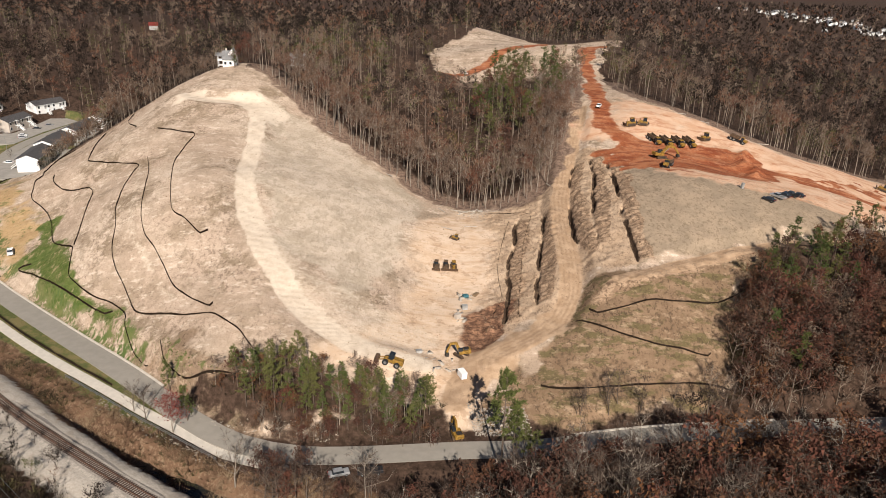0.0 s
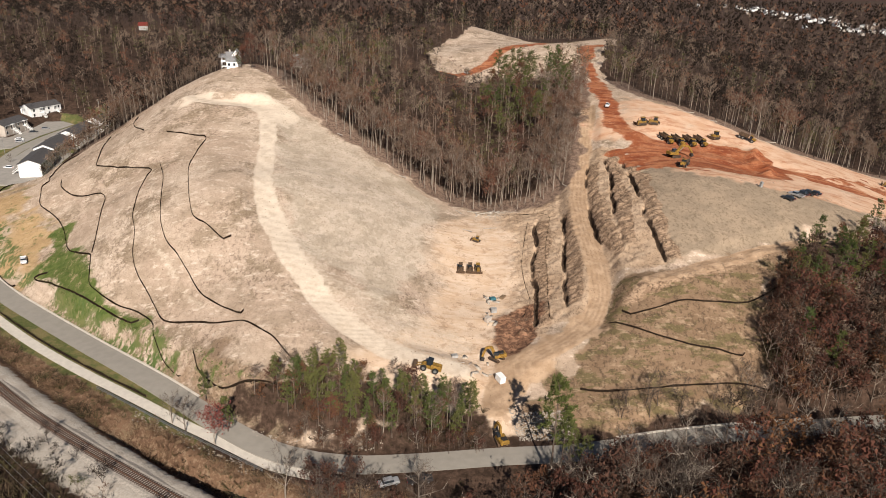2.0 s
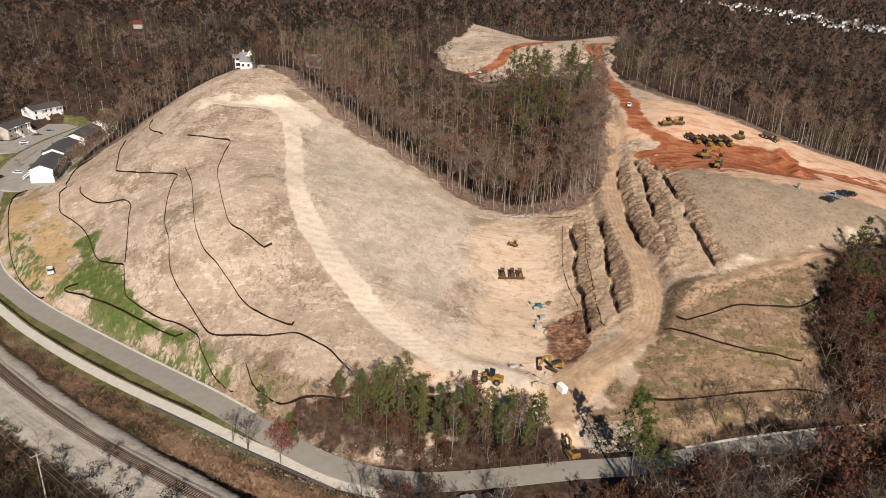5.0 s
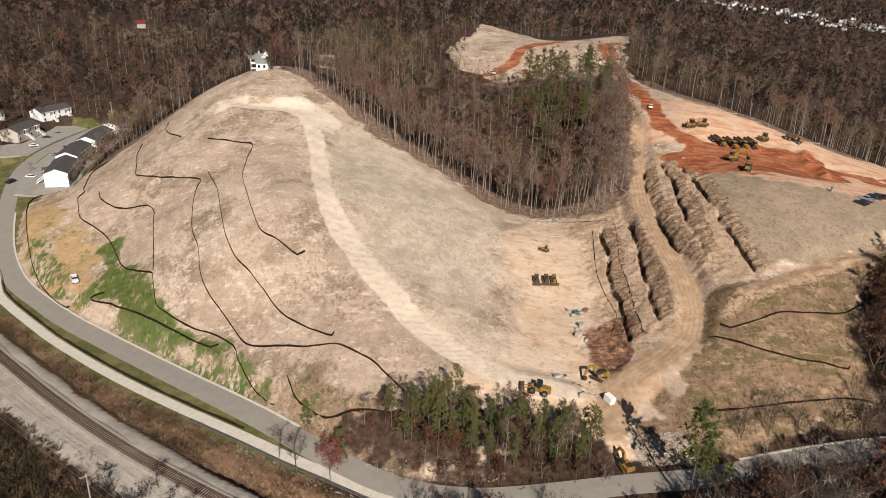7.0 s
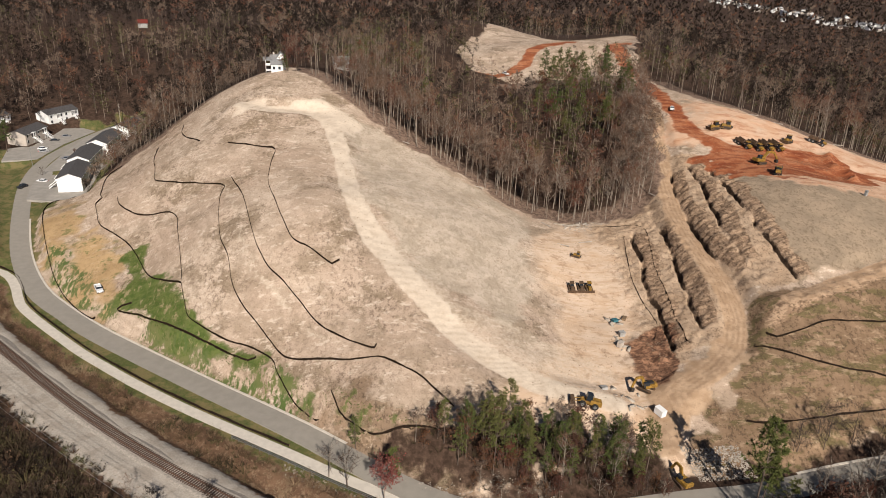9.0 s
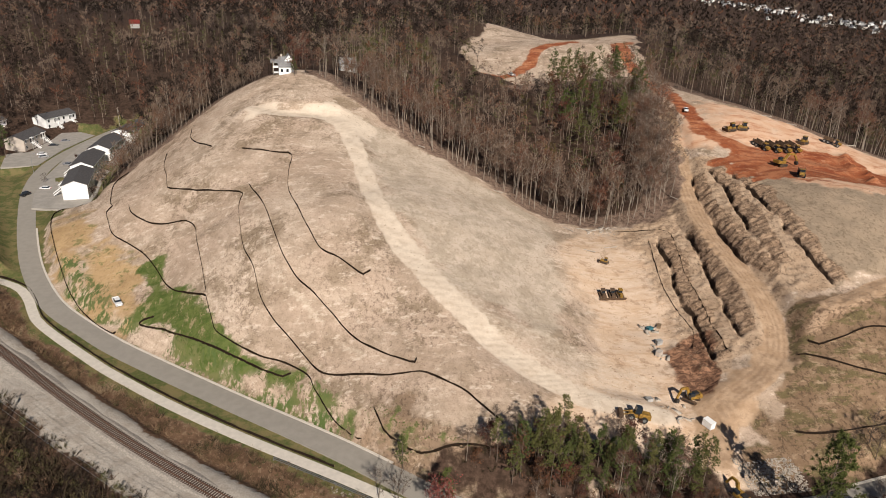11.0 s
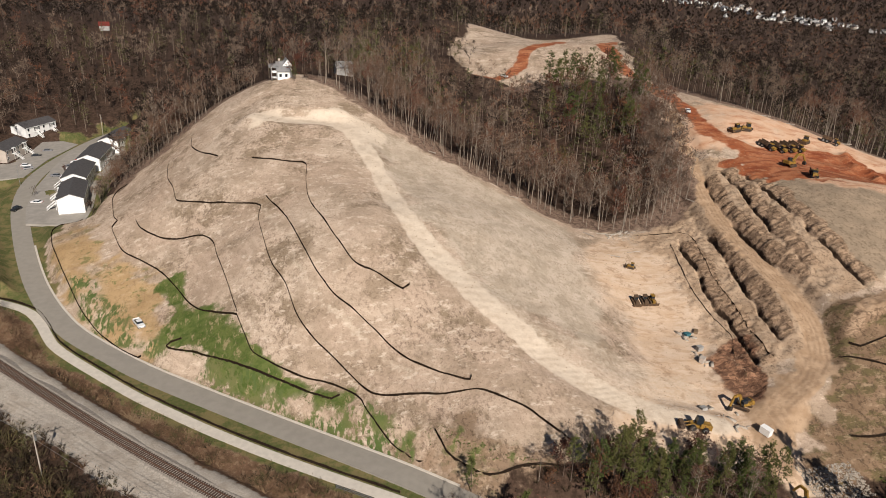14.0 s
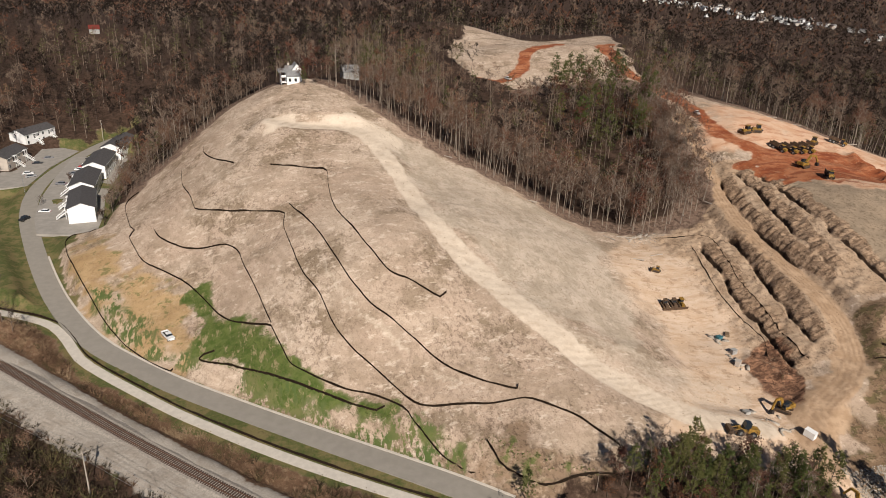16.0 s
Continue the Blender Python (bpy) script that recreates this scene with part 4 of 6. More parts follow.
def plant_woods():
    rs = np.random.RandomState(8)
    # single trees along the forest edges above the clearing
    x, y = rs.uniform(-165, 245, 24000), rs.uniform(255, 420, 24000)
    d = wooded(x, y)
    m = (d > 0.3) & (d < 17) & (x + 0.12 * y > -120)
    x, y, d = x[m], y[m], d[m]
    k = keep_apart(x, y, 3.0)
    x, y, d = x[k], y[k], d[k]
    thin = (x < 100) | (rs.uniform(size=len(x)) < 0.3)
    x, y, d = x[thin], y[thin], d[thin]
    order = np.argsort(y + 1.5 * d)[:310]
    for i in order:
        e = edge_trees.plant(rs.choice(5), x[i], y[i], rs.uniform(0.68, 1.12), rs.uniform(0, 360), rs.normal(0, 3.2, 2))
    singles = np.column_stack([x[order], y[order]])
    # the woods behind them
    zones = [(0, 470, 5.9, 3), (470, 700, 7.7, 2), (700, 1150, 10.6, 1), (1150, 2150, 22.0, 0)]
    near = [bare_tree(100 + i, h, c - 0.1, s * 1.15, 8, 3, 5, lv, 0.24 + 0.03 * lv, tr * 0.75, 3, 0, 0.085) for i, (h, c, s, lv, tr) in enumerate(
        [(19, 0.5, 3.8, 2, 0.2), (18, 0.45, 3.8, 6, 0.2), (20, 0.55, 3.8, 1, 0.22), (15, 0.35, 3.6, 8, 0.17), (21, 0.55, 4.2, 4, 0.22)])]
    mid = [bare_tree(120 + i, h, 0.4, 4.2, 6, 3, 4, lv, 0.6, 0.16, 3, 0, 0.17, (1.2, 2.8)) for i, (h, lv) in enumerate([(18, 0), (19, 2), (16, 3), (20, 0)])]
    far = [bare_tree(130 + i, h, 0.35, 5.0, 3, 2, 4, 1, 1.0, 0.22, 3, 0, 0.38, (2.2, 4.6)) for i, h in enumerate([17, 20, 15])]
    hazy = [bare_tree(135 + i, h, 0.3, 7.0, 2, 2, 4, 1, 2.0, 0.25, 3, 0, 0.9, (3.5, 7.0)) for i, h in enumerate([17, 20, 15])]
    ever = [pine_tree(140 + i, 17, 0.25, 3.4, 6, 3, 6, 0.18) for i in range(2)]
    for lo, hi, gap, lod in zones:
        n = int((hi - lo) * (hi * 1.57 + 200) / gap ** 2 * 1.9)
        y = rs.uniform(lo, hi, n) if lo else rs.uniform(262, hi, n)
        x = -50 + y * rs.uniform(-0.64, 0.93, n)
        d = wooded(x, y)
        m = (d > (0.5 if lo == 0 else 1.0)) & ~((x < -166) & (y < 302)) & ~((x < -168) & (x > -222) & (y < 345))
        x, y, d = x[m], y[m], d[m]
        k = keep_apart(x, y, gap)
        x, y = x[k], y[k]
        if lo == 0:
            far_off = np.array([np.min(np.hypot(singles[:, 0] - a, singles[:, 1] - b)) > 2.6 for a, b in zip(x, y)])
            x, y = x[far_off], y[far_off]
        z = ground_z(x, y)
        V, F, K, T, off = [], [], [], [], 0
        # Outside the central grove tones drop: shade put into bark and twig colour.
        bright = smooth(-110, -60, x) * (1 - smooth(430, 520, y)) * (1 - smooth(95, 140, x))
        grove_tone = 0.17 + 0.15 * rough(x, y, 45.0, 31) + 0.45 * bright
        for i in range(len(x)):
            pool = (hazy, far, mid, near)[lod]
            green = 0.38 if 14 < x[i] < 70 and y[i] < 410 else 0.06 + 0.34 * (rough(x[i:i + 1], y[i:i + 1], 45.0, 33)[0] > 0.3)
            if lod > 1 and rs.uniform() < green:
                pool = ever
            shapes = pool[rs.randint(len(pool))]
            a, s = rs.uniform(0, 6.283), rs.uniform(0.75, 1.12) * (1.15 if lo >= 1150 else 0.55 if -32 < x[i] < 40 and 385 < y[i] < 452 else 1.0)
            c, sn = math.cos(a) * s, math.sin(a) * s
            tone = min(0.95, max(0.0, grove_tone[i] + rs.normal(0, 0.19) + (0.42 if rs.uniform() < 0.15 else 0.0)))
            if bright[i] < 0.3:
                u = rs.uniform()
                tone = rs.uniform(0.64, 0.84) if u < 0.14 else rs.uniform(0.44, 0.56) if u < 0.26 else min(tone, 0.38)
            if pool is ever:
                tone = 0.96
            for v, f, kk in shapes:
                V.append(np.column_stack([v[:, 0] * c - v[:, 1] * sn + x[i], v[:, 0] * sn + v[:, 1] * c + y[i], v[:, 2] * s + z[i]]))
                F.append(f + off)
                K.append(kk)
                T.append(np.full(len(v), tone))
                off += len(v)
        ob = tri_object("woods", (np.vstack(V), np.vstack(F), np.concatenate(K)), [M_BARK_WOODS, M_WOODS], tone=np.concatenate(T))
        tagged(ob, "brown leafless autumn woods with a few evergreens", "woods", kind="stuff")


plant_woods()


def plant_roadside():
    rs = np.random.RandomState(9)
    # pine stand north of the road
    for x, y in [(-45, 145), (-42, 141), (-39, 146), (-37, 141), (-34, 144), (-32, 139), (-30, 146), (-27, 142), (-25, 138), (-23, 145), (-20, 141), (-18, 137),
                 (-16, 144), (-13, 140), (-11, 145), (-9, 138), (-6, 142), (-4, 138), (-2, 145), (0, 140), (1, 144), (-35, 137), (-21, 147), (-14, 147), (-28, 137), (-7, 146)]:
        pines.plant(rs.randint(4), x + rs.normal(0, 0.6), y + rs.normal(0, 0.6), rs.uniform(0.58, 0.8), rs.uniform(0, 360))
    for _ in range(16):
        pines.plant(rs.randint(4), rs.uniform(-44, 4), rs.uniform(138, 147), rs.uniform(0.45, 0.7), rs.uniform(0, 360))
    for _ in range(70):
        x, y = rs.uniform(-52, 5), rs.uniform(134, 150)
        if y < 136 + max(0, (-x - 36)) * 0.6:
            continue
        (rust_trees if rs.uniform() < 0.45 else edge_trees).plant(rs.randint(4), x, y, rs.uniform(0.38, 0.6), rs.uniform(0, 360))
    for _ in range(70):
        x, y = rs.uniform(-46, 4), rs.uniform(132.5, 139.5)
        if y > 133.5 + max(0, -x - 34) * 0.55:
            (rust_trees if rs.uniform() < 0.6 else grey_trees).plant(rs.randint(4), x, y, rs.uniform(0.25, 0.45), rs.uniform(0, 360))
    thin_pines.plant(0, 16.9, 126.0, 1.3, 20)
    thin_pines.plant(1, 19.5, 128.0, 0.8, 120)
    for _ in range(34):
        x = rs.uniform(68, 150)
        (rust_trees if rs.uniform() < 0.6 else grey_trees).plant(rs.randint(4), x, rs.uniform(150.5, 158) + 0.02 * x, rs.uniform(0.55, 0.95), rs.uniform(0, 360))
    # trees between road and footpath bank
    for g, i, x, y, s in [(grey_trees, 0, -69.5, 141.5, 0.7), (grey_trees, 2, -65.5, 138.5, 0.75), (maples, 0, -57.8, 134.6, 1.15), (pines, 3, -64, 150, 0.65),
                          (pines, 3, -56, 139, 0.75), (pines, 0, -238, 373, 0.9), (pines, 1, -242, 368, 0.9), (pines, 2, -246, 376, 0.9), (pines, 1, -101.5, 360.5, 0.55), (rust_trees, 1, -96, 362, 0.6), (grey_trees, 2, -207.0, 337, 0.42), (rust_trees, 3, -204, 367, 0.35), (rust_trees, 1, -101, 364, 0.9), (rust_trees, 2, -97, 367, 0.9), (edge_trees, 1, -111, 364, 0.7)]:
        g.plant(i, x, y, s, rs.uniform(0, 360))
    for i, x, y, s in [(3, -190, 238, 1.0), (1, -195, 233, 0.8), (2, -186, 233, 0.7), (3, -226, 262, 0.8)]:
        grey_trees.plant(i, x, y, s, rs.uniform(0, 360))
    # bare trees south of the road
    for _ in range(430):
        x, y = rs.uniform(-58, 150), rs.uniform(86, 128)
        if y > 121 and (x < 30):
            y -= 8
        if abs(x - 6) < 9 and y > 112 or (-24 < x < -4 and y > 117) or off_line(np.array([x]), np.array([y]), creek_line)[0][0] < 4 or off_line(np.array([x]), np.array([y]), rail_line)[0][0] < 12:
            continue
        (grey_trees if rs.uniform() < (0.7 if x < 40 else 0.55) else rust_trees).plant(rs.randint(4), x, y, rs.uniform(0.6, 1.0) * (1.0 if x < 15 else 1.3), rs.uniform(0, 360))
    for x, y, s in [(23.5, 125.5, 0.75), (22.0, 128.5, 0.6)]:
        pines.plant(rs.randint(3), x, y, s, rs.uniform(0, 360))
    for _ in range(16):
        x = rs.uniform(36, 78)
        grey_trees.plant(2 + rs.randint(2), x, 145.5 + 0.09 * (x - 50) + rs.uniform(0, 5), rs.uniform(0.45, 0.75), rs.uniform(0, 360))
    for _ in range(30):
        x = rs.uniform(14, 100)
        (rust_trees if rs.uniform() < 0.45 else grey_trees).plant(rs.randint(4), x, 122 + 0.13 * x + rs.uniform(-4, 3.5), rs.uniform(0.6, 0.95), rs.uniform(0, 360))
    for x, y in [(34, 130), (44, 132), (50.5, 135.5), (58, 134), (64, 136), (40, 129), (73, 138), (80, 139), (88, 140), (69, 133)]:
        grey_trees.plant(rs.randint(4), x, y, rs.uniform(0.75, 1.05), rs.uniform(0, 360))
    # mixed wood east of the site
    for _ in range(34):
        x = rs.uniform(18, 66)
        y = rs.uniform(276, 300) + 1.2 * abs(x - 30) + rs.uniform(0, 95)
        if wooded(np.array([x]), np.array([y]))[0] > 4:
            (pines if rs.uniform() < 0.65 else rust_trees).plant(rs.randint(4), x, y, rs.uniform(0.95, 1.2), rs.uniform(0, 360))
    for x, y in [(34, 398), (38, 402), (31, 404), (41, 396)]:
        pines.plant(rs.randint(4), x, y, 1.35, rs.uniform(0, 360))
    px, py = rs.uniform(74, 190, 2500), rs.uniform(95, 232, 2500)
    d = wooded(px, py)
    ok = d > 1.0
    px, py = px[ok], py[ok]
    chosen = sorted(keep_apart(px, py, 3.5)[:640], key=lambda i: px[i] - 0.35 * py[i])
    pz = ground_z(px, py)
    V, F, K, T, off = [], [], [], [], 0
    deep = [bare_tree(160 + i, h, 0.22, 4.6, 9, 5, 1, 6, 0.5, 0.16, 3) for i, h in enumerate([13, 15, 11, 14])]
    for n, i in enumerate(chosen):
        x, y = px[i], py[i]
        u = rs.uniform()
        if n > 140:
            # Mostly dark tones: the shade inside this wood is put into its colour.
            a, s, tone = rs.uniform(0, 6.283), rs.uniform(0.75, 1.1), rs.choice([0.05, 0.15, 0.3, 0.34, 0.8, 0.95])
            c, sn = math.cos(a) * s, math.sin(a) * s
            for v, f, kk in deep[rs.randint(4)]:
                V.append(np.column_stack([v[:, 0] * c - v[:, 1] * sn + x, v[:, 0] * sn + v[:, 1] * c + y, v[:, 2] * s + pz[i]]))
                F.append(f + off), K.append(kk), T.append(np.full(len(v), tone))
                off += len(v)
            continue
        if y > 178 and x < 125:
            (pines if u < 0.5 else rust_trees).plant(rs.randint(4), x, y, rs.uniform(0.6, 0.85), rs.uniform(0, 360))
        elif y < 140:
            (grey_trees if u < 0.35 else rust_trees).plant(rs.randint(4), x, y, rs.uniform(0.7, 1.05), rs.uniform(0, 360))
        else:
            (pines if u < 0.14 else grey_trees if u < 0.3 else rust_trees).plant(rs.randint(4), x, y, rs.uniform(0.7, 1.05), rs.uniform(0, 360))
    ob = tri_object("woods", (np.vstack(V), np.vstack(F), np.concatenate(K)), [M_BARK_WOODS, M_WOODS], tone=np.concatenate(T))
    tagged(ob, "dense russet and bare grey woods east of the clearing", "woods", kind="stuff")


plant_roadside()


def thicket(spots, label, tones, size, seed):
    """Low bare trees and brush that stand too close to tell apart, as one mesh."""
    rs = np.random.RandomState(seed)
    shapes = [bare_tree(180 + i, h, 0.12, 3.6, 9, 4, 4, lv, 0.3, 0.12, 3, 0.05, 0.06) for i, (h, lv) in enumerate([(9, 1), (8, 3), (11, 0), (7, 5)])]
    V, F, K, T, off = [], [], [], [], 0
    for x, y, z in zip(*spots, ground_z(*spots)):
        a, s, tone = rs.uniform(0, 6.283), rs.uniform(*size), rs.choice(tones)
        c, sn = math.cos(a) * s, math.sin(a) * s
        for v, f, kk in shapes[rs.randint(4)]:
            V.append(np.column_stack([v[:, 0] * c - v[:, 1] * sn + x, v[:, 0] * sn + v[:, 1] * c + y, v[:, 2] * s + z]))
            F.append(f + off), K.append(kk), T.append(np.full(len(v), tone))
            off += len(v)
    ob = tri_object("thicket", (np.vstack(V), np.vstack(F), np.concatenate(K)), [M_BARK_WOODS, M_WOODS], tone=np.concatenate(T))
    tagged(ob, label, "thicket", kind="stuff")


def plant_thickets():
    rs = np.random.RandomState(19)
    x, y = rs.uniform(-182, -120, 4000), rs.uniform(305, 395, 4000)
    ok = (inside(x, y, SITE) < -1) & (inside(x, y, SITE) > -22) & (x > -178.5 + np.maximum(0, y - 350) * 0.25)
    x, y = x[ok], y[ok]
    k = keep_apart(x, y, 2.6)[:260]
    thicket((x[k], y[k]), "brown leafless brush between the townhouses and the clearing", [0.45, 0.5, 0.58, 0.66, 0.72, 0.3], (0.6, 1.1), 21)
    x, y = rs.uniform(-215, -30, 9000), rs.uniform(60, 215, 9000)
    dr = off_line(x, y, rail_line)[1]
    ok = (dr > 10.5 - 4.5 * smooth(-125, -90, x) + 2.0 * rough(x, y, 9.0, 48)) & (dr < 45)
    x, y = x[ok], y[ok]
    k = keep_apart(x, y, 3.2)[:230]
    thicket((x[k], y[k]), "dark brown brush below the railway", [0.2, 0.3, 0.34, 0.66, 0.95], (0.4, 0.8), 23)
    x, y = rs.uniform(64, 170, 4000), rs.uniform(148, 180, 4000)
    ok = (inside(x, y, SITE) < -1) & (off_line(x, y, road_line)[0] > 6)
    x, y = x[ok], y[ok]
    k = keep_apart(x, y, 3.4)[:150]
    thicket((x[k], y[k]), "grey and russet brush beside the road", [0.46, 0.5, 0.64, 0.72, 0.8, 0.34], (0.8, 1.3), 22)


plant_thickets()


def shrubs():
    """Low scrub on the banks of the railway and along the woods."""
    rs = np.random.RandomState(12)
    kinds = []
    for i in range(4):
        s = Shape(np.random.RandomState(200 + i))
        for _ in range(22):
            a, up = s.rs.uniform(0, 6.283), s.rs.uniform(0.5, 1.6)
            q = unit(np.array([math.cos(a), math.sin(a), up])) * s.rs.uniform(0.7, 1.5)
            p = np.array([math.cos(a) * 0.15, math.sin(a) * 0.15, 0])
            s.twig(p, q, 0.04)
            s.leaf(p + (q - p) * s.rs.uniform(0.4, 1.05) + s.rs.normal(0, 0.2, 3), 0.1)
        kinds.append(s.arrays())
    x, y = rs.uniform(-260, 110, 170000), rs.uniform(60, 320, 170000)
    df, dr = off_line(x, y, foot_line), off_line(x, y, rail_line)
    ditch = (df[1] > 2.4) & (df[0] < 40) & (dr[0] > 7.3) & (dr[1] < 0)
    south = ((dr[1] > 8.2) & (dr[0] < 55)) | ((x > -60) & (y < 126) & (y > 92) & (dr[1] < -8) & ((rs.uniform(size=len(x)) < 0.5)) & ~((np.abs(x - 6) < 8) & (y > 116)) & ~((x > -26) & (x < -5) & (y > 118)))
    under = inside(x, y, [(-54, 148), (-40, 149), (4, 149), (3, 136), (-30, 134), (-44, 138)]) > 0
    east = (x > 74) & (y < 200) & (y > 95) & (wooded(x, y) > 0.5)
    m = ditch | south | (under & (rs.uniform(size=len(x)) < 0.5)) | east
    x, y, dr, ditch = x[m], y[m], dr[1][m], ditch[m]
    k = np.concatenate([np.flatnonzero(ditch)[keep_apart(x[ditch], y[ditch], 0.95)][:4000], np.flatnonzero(~ditch)[keep_apart(x[~ditch], y[~ditch], 1.75)][:4800]])
    x, y, dr, ditch = x[k], y[k], dr[k], ditch[k]
    z = ground_z(x, y)
    V, F, K, T, off = [], [], [], [], 0
    for i in range(len(x)):
        v, f, kk = kinds[rs.randint(4)]
        a, s = rs.uniform(0, 6.283), rs.uniform(0.7, 1.7) * (0.75 + 0.5 * (rough(x[i:i + 1], y[i:i + 1], 7.0, 46)[0] > 0)) if ditch[i] else rs.uniform(0.9, 1.6) * (1.0 if dr[i] < 0 else 1.0 + min(1.2, (dr[i] - 7) * 0.15))
        c, sn = math.cos(a) * s, math.sin(a) * s
        V.append(np.column_stack([v[:, 0] * c - v[:, 1] * sn + x[i], v[:, 0] * sn + v[:, 1] * c + y[i], v[:, 2] * s + z[i] - 0.1]))
        F.append(f + off)
        K.append(kk)
        # Past the strip by the rail, dark tones put tree shade into the colour.
        T.append(np.full(len(v), np.clip(0.26 + 0.28 * rough(x[i:i + 1], y[i:i + 1], 9.0, 45)[0] + rs.normal(0, 0.1), 0, 0.6) if ditch[i] else rs.choice([0.44, 0.52, 0.56, 0.62, 0.66, 0.7, 0.9]) if 0 < dr[i] < 20 + 7 * rough(x[i:i + 1], y[i:i + 1], 12.0, 47)[0] else rs.uniform(0.62, 1.0)))
        off += len(v)
    ob = tri_object("scrub", (np.vstack(V), np.vstack(F), np.concatenate(K)), [M_BARK, M_SCRUB], tone=np.concatenate(T))
    tagged(ob, "brown scrub and dry weeds on the banks", "scrub", kind="stuff")


M_SCRUB = foliage_material("scrub", [(0.0, (0.31, 0.225, 0.14)), (0.15, (0.27, 0.188, 0.115)), (0.3, (0.19, 0.12, 0.072)), (0.44, (0.12, 0.072, 0.044)), (0.54, (0.085, 0.076, 0.032)), (0.62, (0.045, 0.03, 0.02)), (0.8, (0.05, 0.043, 0.02)), (1.0, (0.075, 0.05, 0.033))], 0.45, 0.0)
shrubs()

# ---- railway, fences, water ----
M_BALLAST = plain("ballast stones", (0.38, 0.338, 0.288), 0.6, 0.95, 2.2, relief=0.5)
M_FABRIC = plain("black silt fabric", (0.03, 0.021, 0.015), 0.6, 1.0, 1.5, spec=0.0)
M_STAKE = plain("stake timber", (0.22, 0.15, 0.09), 0.7, 0.9, 2.0)
M_STEEL = plain("galvanised steel", (0.42, 0.43, 0.43), 0.8, 0.45, 2.0, 0.8)
M_POLE = plain("weathered pole timber", (0.42, 0.37, 0.31), 0.7, 0.9, 1.0)
M_STONE = plain("pale broken stone", (0.42, 0.37, 0.31), 0.45, 0.9, 1.0)


def box(bm, c, s, rz=0.0, taper=1.0, rx=0.0, ry=0.0):
    """Adds a box of size s at c; taper narrows its top."""
    m = pose(*c, rx, ry, rz)
    v = []
    for z in (-0.5, 0.5):
        t = taper if z > 0 else 1.0
        for x, y in ((-0.5, -0.5), (0.5, -0.5), (0.5, 0.5), (-0.5, 0.5)):
            v.append(bm.verts.new(m @ Vector((x * s[0] * t, y * s[1] * t, z * s[2]))))
    for f in ((3, 2, 1, 0), (4, 5, 6, 7), (0, 1, 5, 4), (1, 2, 6, 5), (2, 3, 7, 6), (3, 0, 4, 7)):
        bm.faces.new([v[i] for i in f])


def rod(bm, p, q, r0, r1=None, n=8):
    """Adds a tapered rod from p to q."""
    p, q = Vector(p), Vector(q)
    rot = (q - p).to_track_quat("Z", "Y").to_matrix()
    rings = []
    for c, r in ((p, r0), (q, r0 if r1 is None else r1)):
        rings.append([bm.verts.new(c + rot @ Vector((r * math.cos(6.2832 * i / n), r * math.sin(6.2832 * i / n), 0))) for i in range(n)])
    for i in range(n):
        j = (i + 1) % n
        bm.faces.new((rings[0][i], rings[0][j], rings[1][j], rings[1][i]))
    bm.faces.new(rings[0][::-1]), bm.faces.new(rings[1])


def made(*adds, soft=0.0):
    """A bmesh from calls (function, arguments...), with softened edges."""
    bm = bmesh.new()
    for fn, *args in adds:
        fn(bm, *args)
    if soft:
        bmesh.ops.bevel(bm, geom=list(bm.edges), offset=soft, segments=1, affect="EDGES")
    return bm


def shared(name, ob, m, parent):
    """Another object on the same mesh, under a parent."""
    o = new(name, ob.data)
    o.parent, o.matrix_basis = parent, m
    return o


def build_railway():
    root = tagged(new("railway"), "single railway track on grey ballast with rusty rails", "railway", kind="structure")
    ribbon("ballast", rail_line, [(-3.4, -0.5), (-1.9, 0.12), (1.9, 0.12), (3.4, -0.5)], M_BALLAST, root)
    for o in (-0.75, 0.75):
        ribbon("rail", spline([(*p, 0.5) for p in RAIL], 4.0), [(o - 0.07, 0.22), (o - 0.04, 0.42), (o + 0.04, 0.42), (o + 0.07, 0.22)], M_RUST, root)
    line = rail_line
    seg = np.r_[0, np.cumsum(np.hypot(*np.diff(line[:, :2], axis=0).T))]
    first, rest = None, []
    for s in np.arange(seg[-1] * 0.27, seg[-1] * 0.8, 0.62):
        x, y = np.interp(s, seg, line[:, 0]), np.interp(s, seg, line[:, 1])
        x2, y2 = np.interp(s + 1, seg, line[:, 0]), np.interp(s + 1, seg, line[:, 1])
        m = pose(x, y, 0.5 + 0.17, 0, 0, math.degrees(math.atan2(y2 - y, x2 - x)))
        if -195 < x < -55 and len(rest) >= 0:
            if first is None:
                first = part("tie", made((box, (0, 0, 0), (0.30, 2.7, 0.18))), M_TIE, root)
                first.matrix_basis = m
                count = 1
            elif count < 290:
                shared("tie", first, m, root)
                count += 1
            else:
                rest.append(m)
        else:
            rest.append(m)
    bm = bmesh.new()
    for m in rest:
        a = math.degrees(m.to_euler().z)
        box(bm, m.translation, (0.25, 2.6, 0.18), a)
    tagged(part("far_ties", bm, M_TIE, root), kind="stuff")


build_railway()

M_WATER = Nodes("creek water", 0.08, 0.5).colour((0.018, 0.018, 0.014)).mat
water_line = creek_line[creek_line[:, 0] > -70].copy()
water_line[:, 2] = -5.6
tagged(ribbon("water", water_line, [(-3.2, 0), (0, 0.01), (3.2, 0)], M_WATER), "dark still creek below the railway bank", "water", kind="structure")

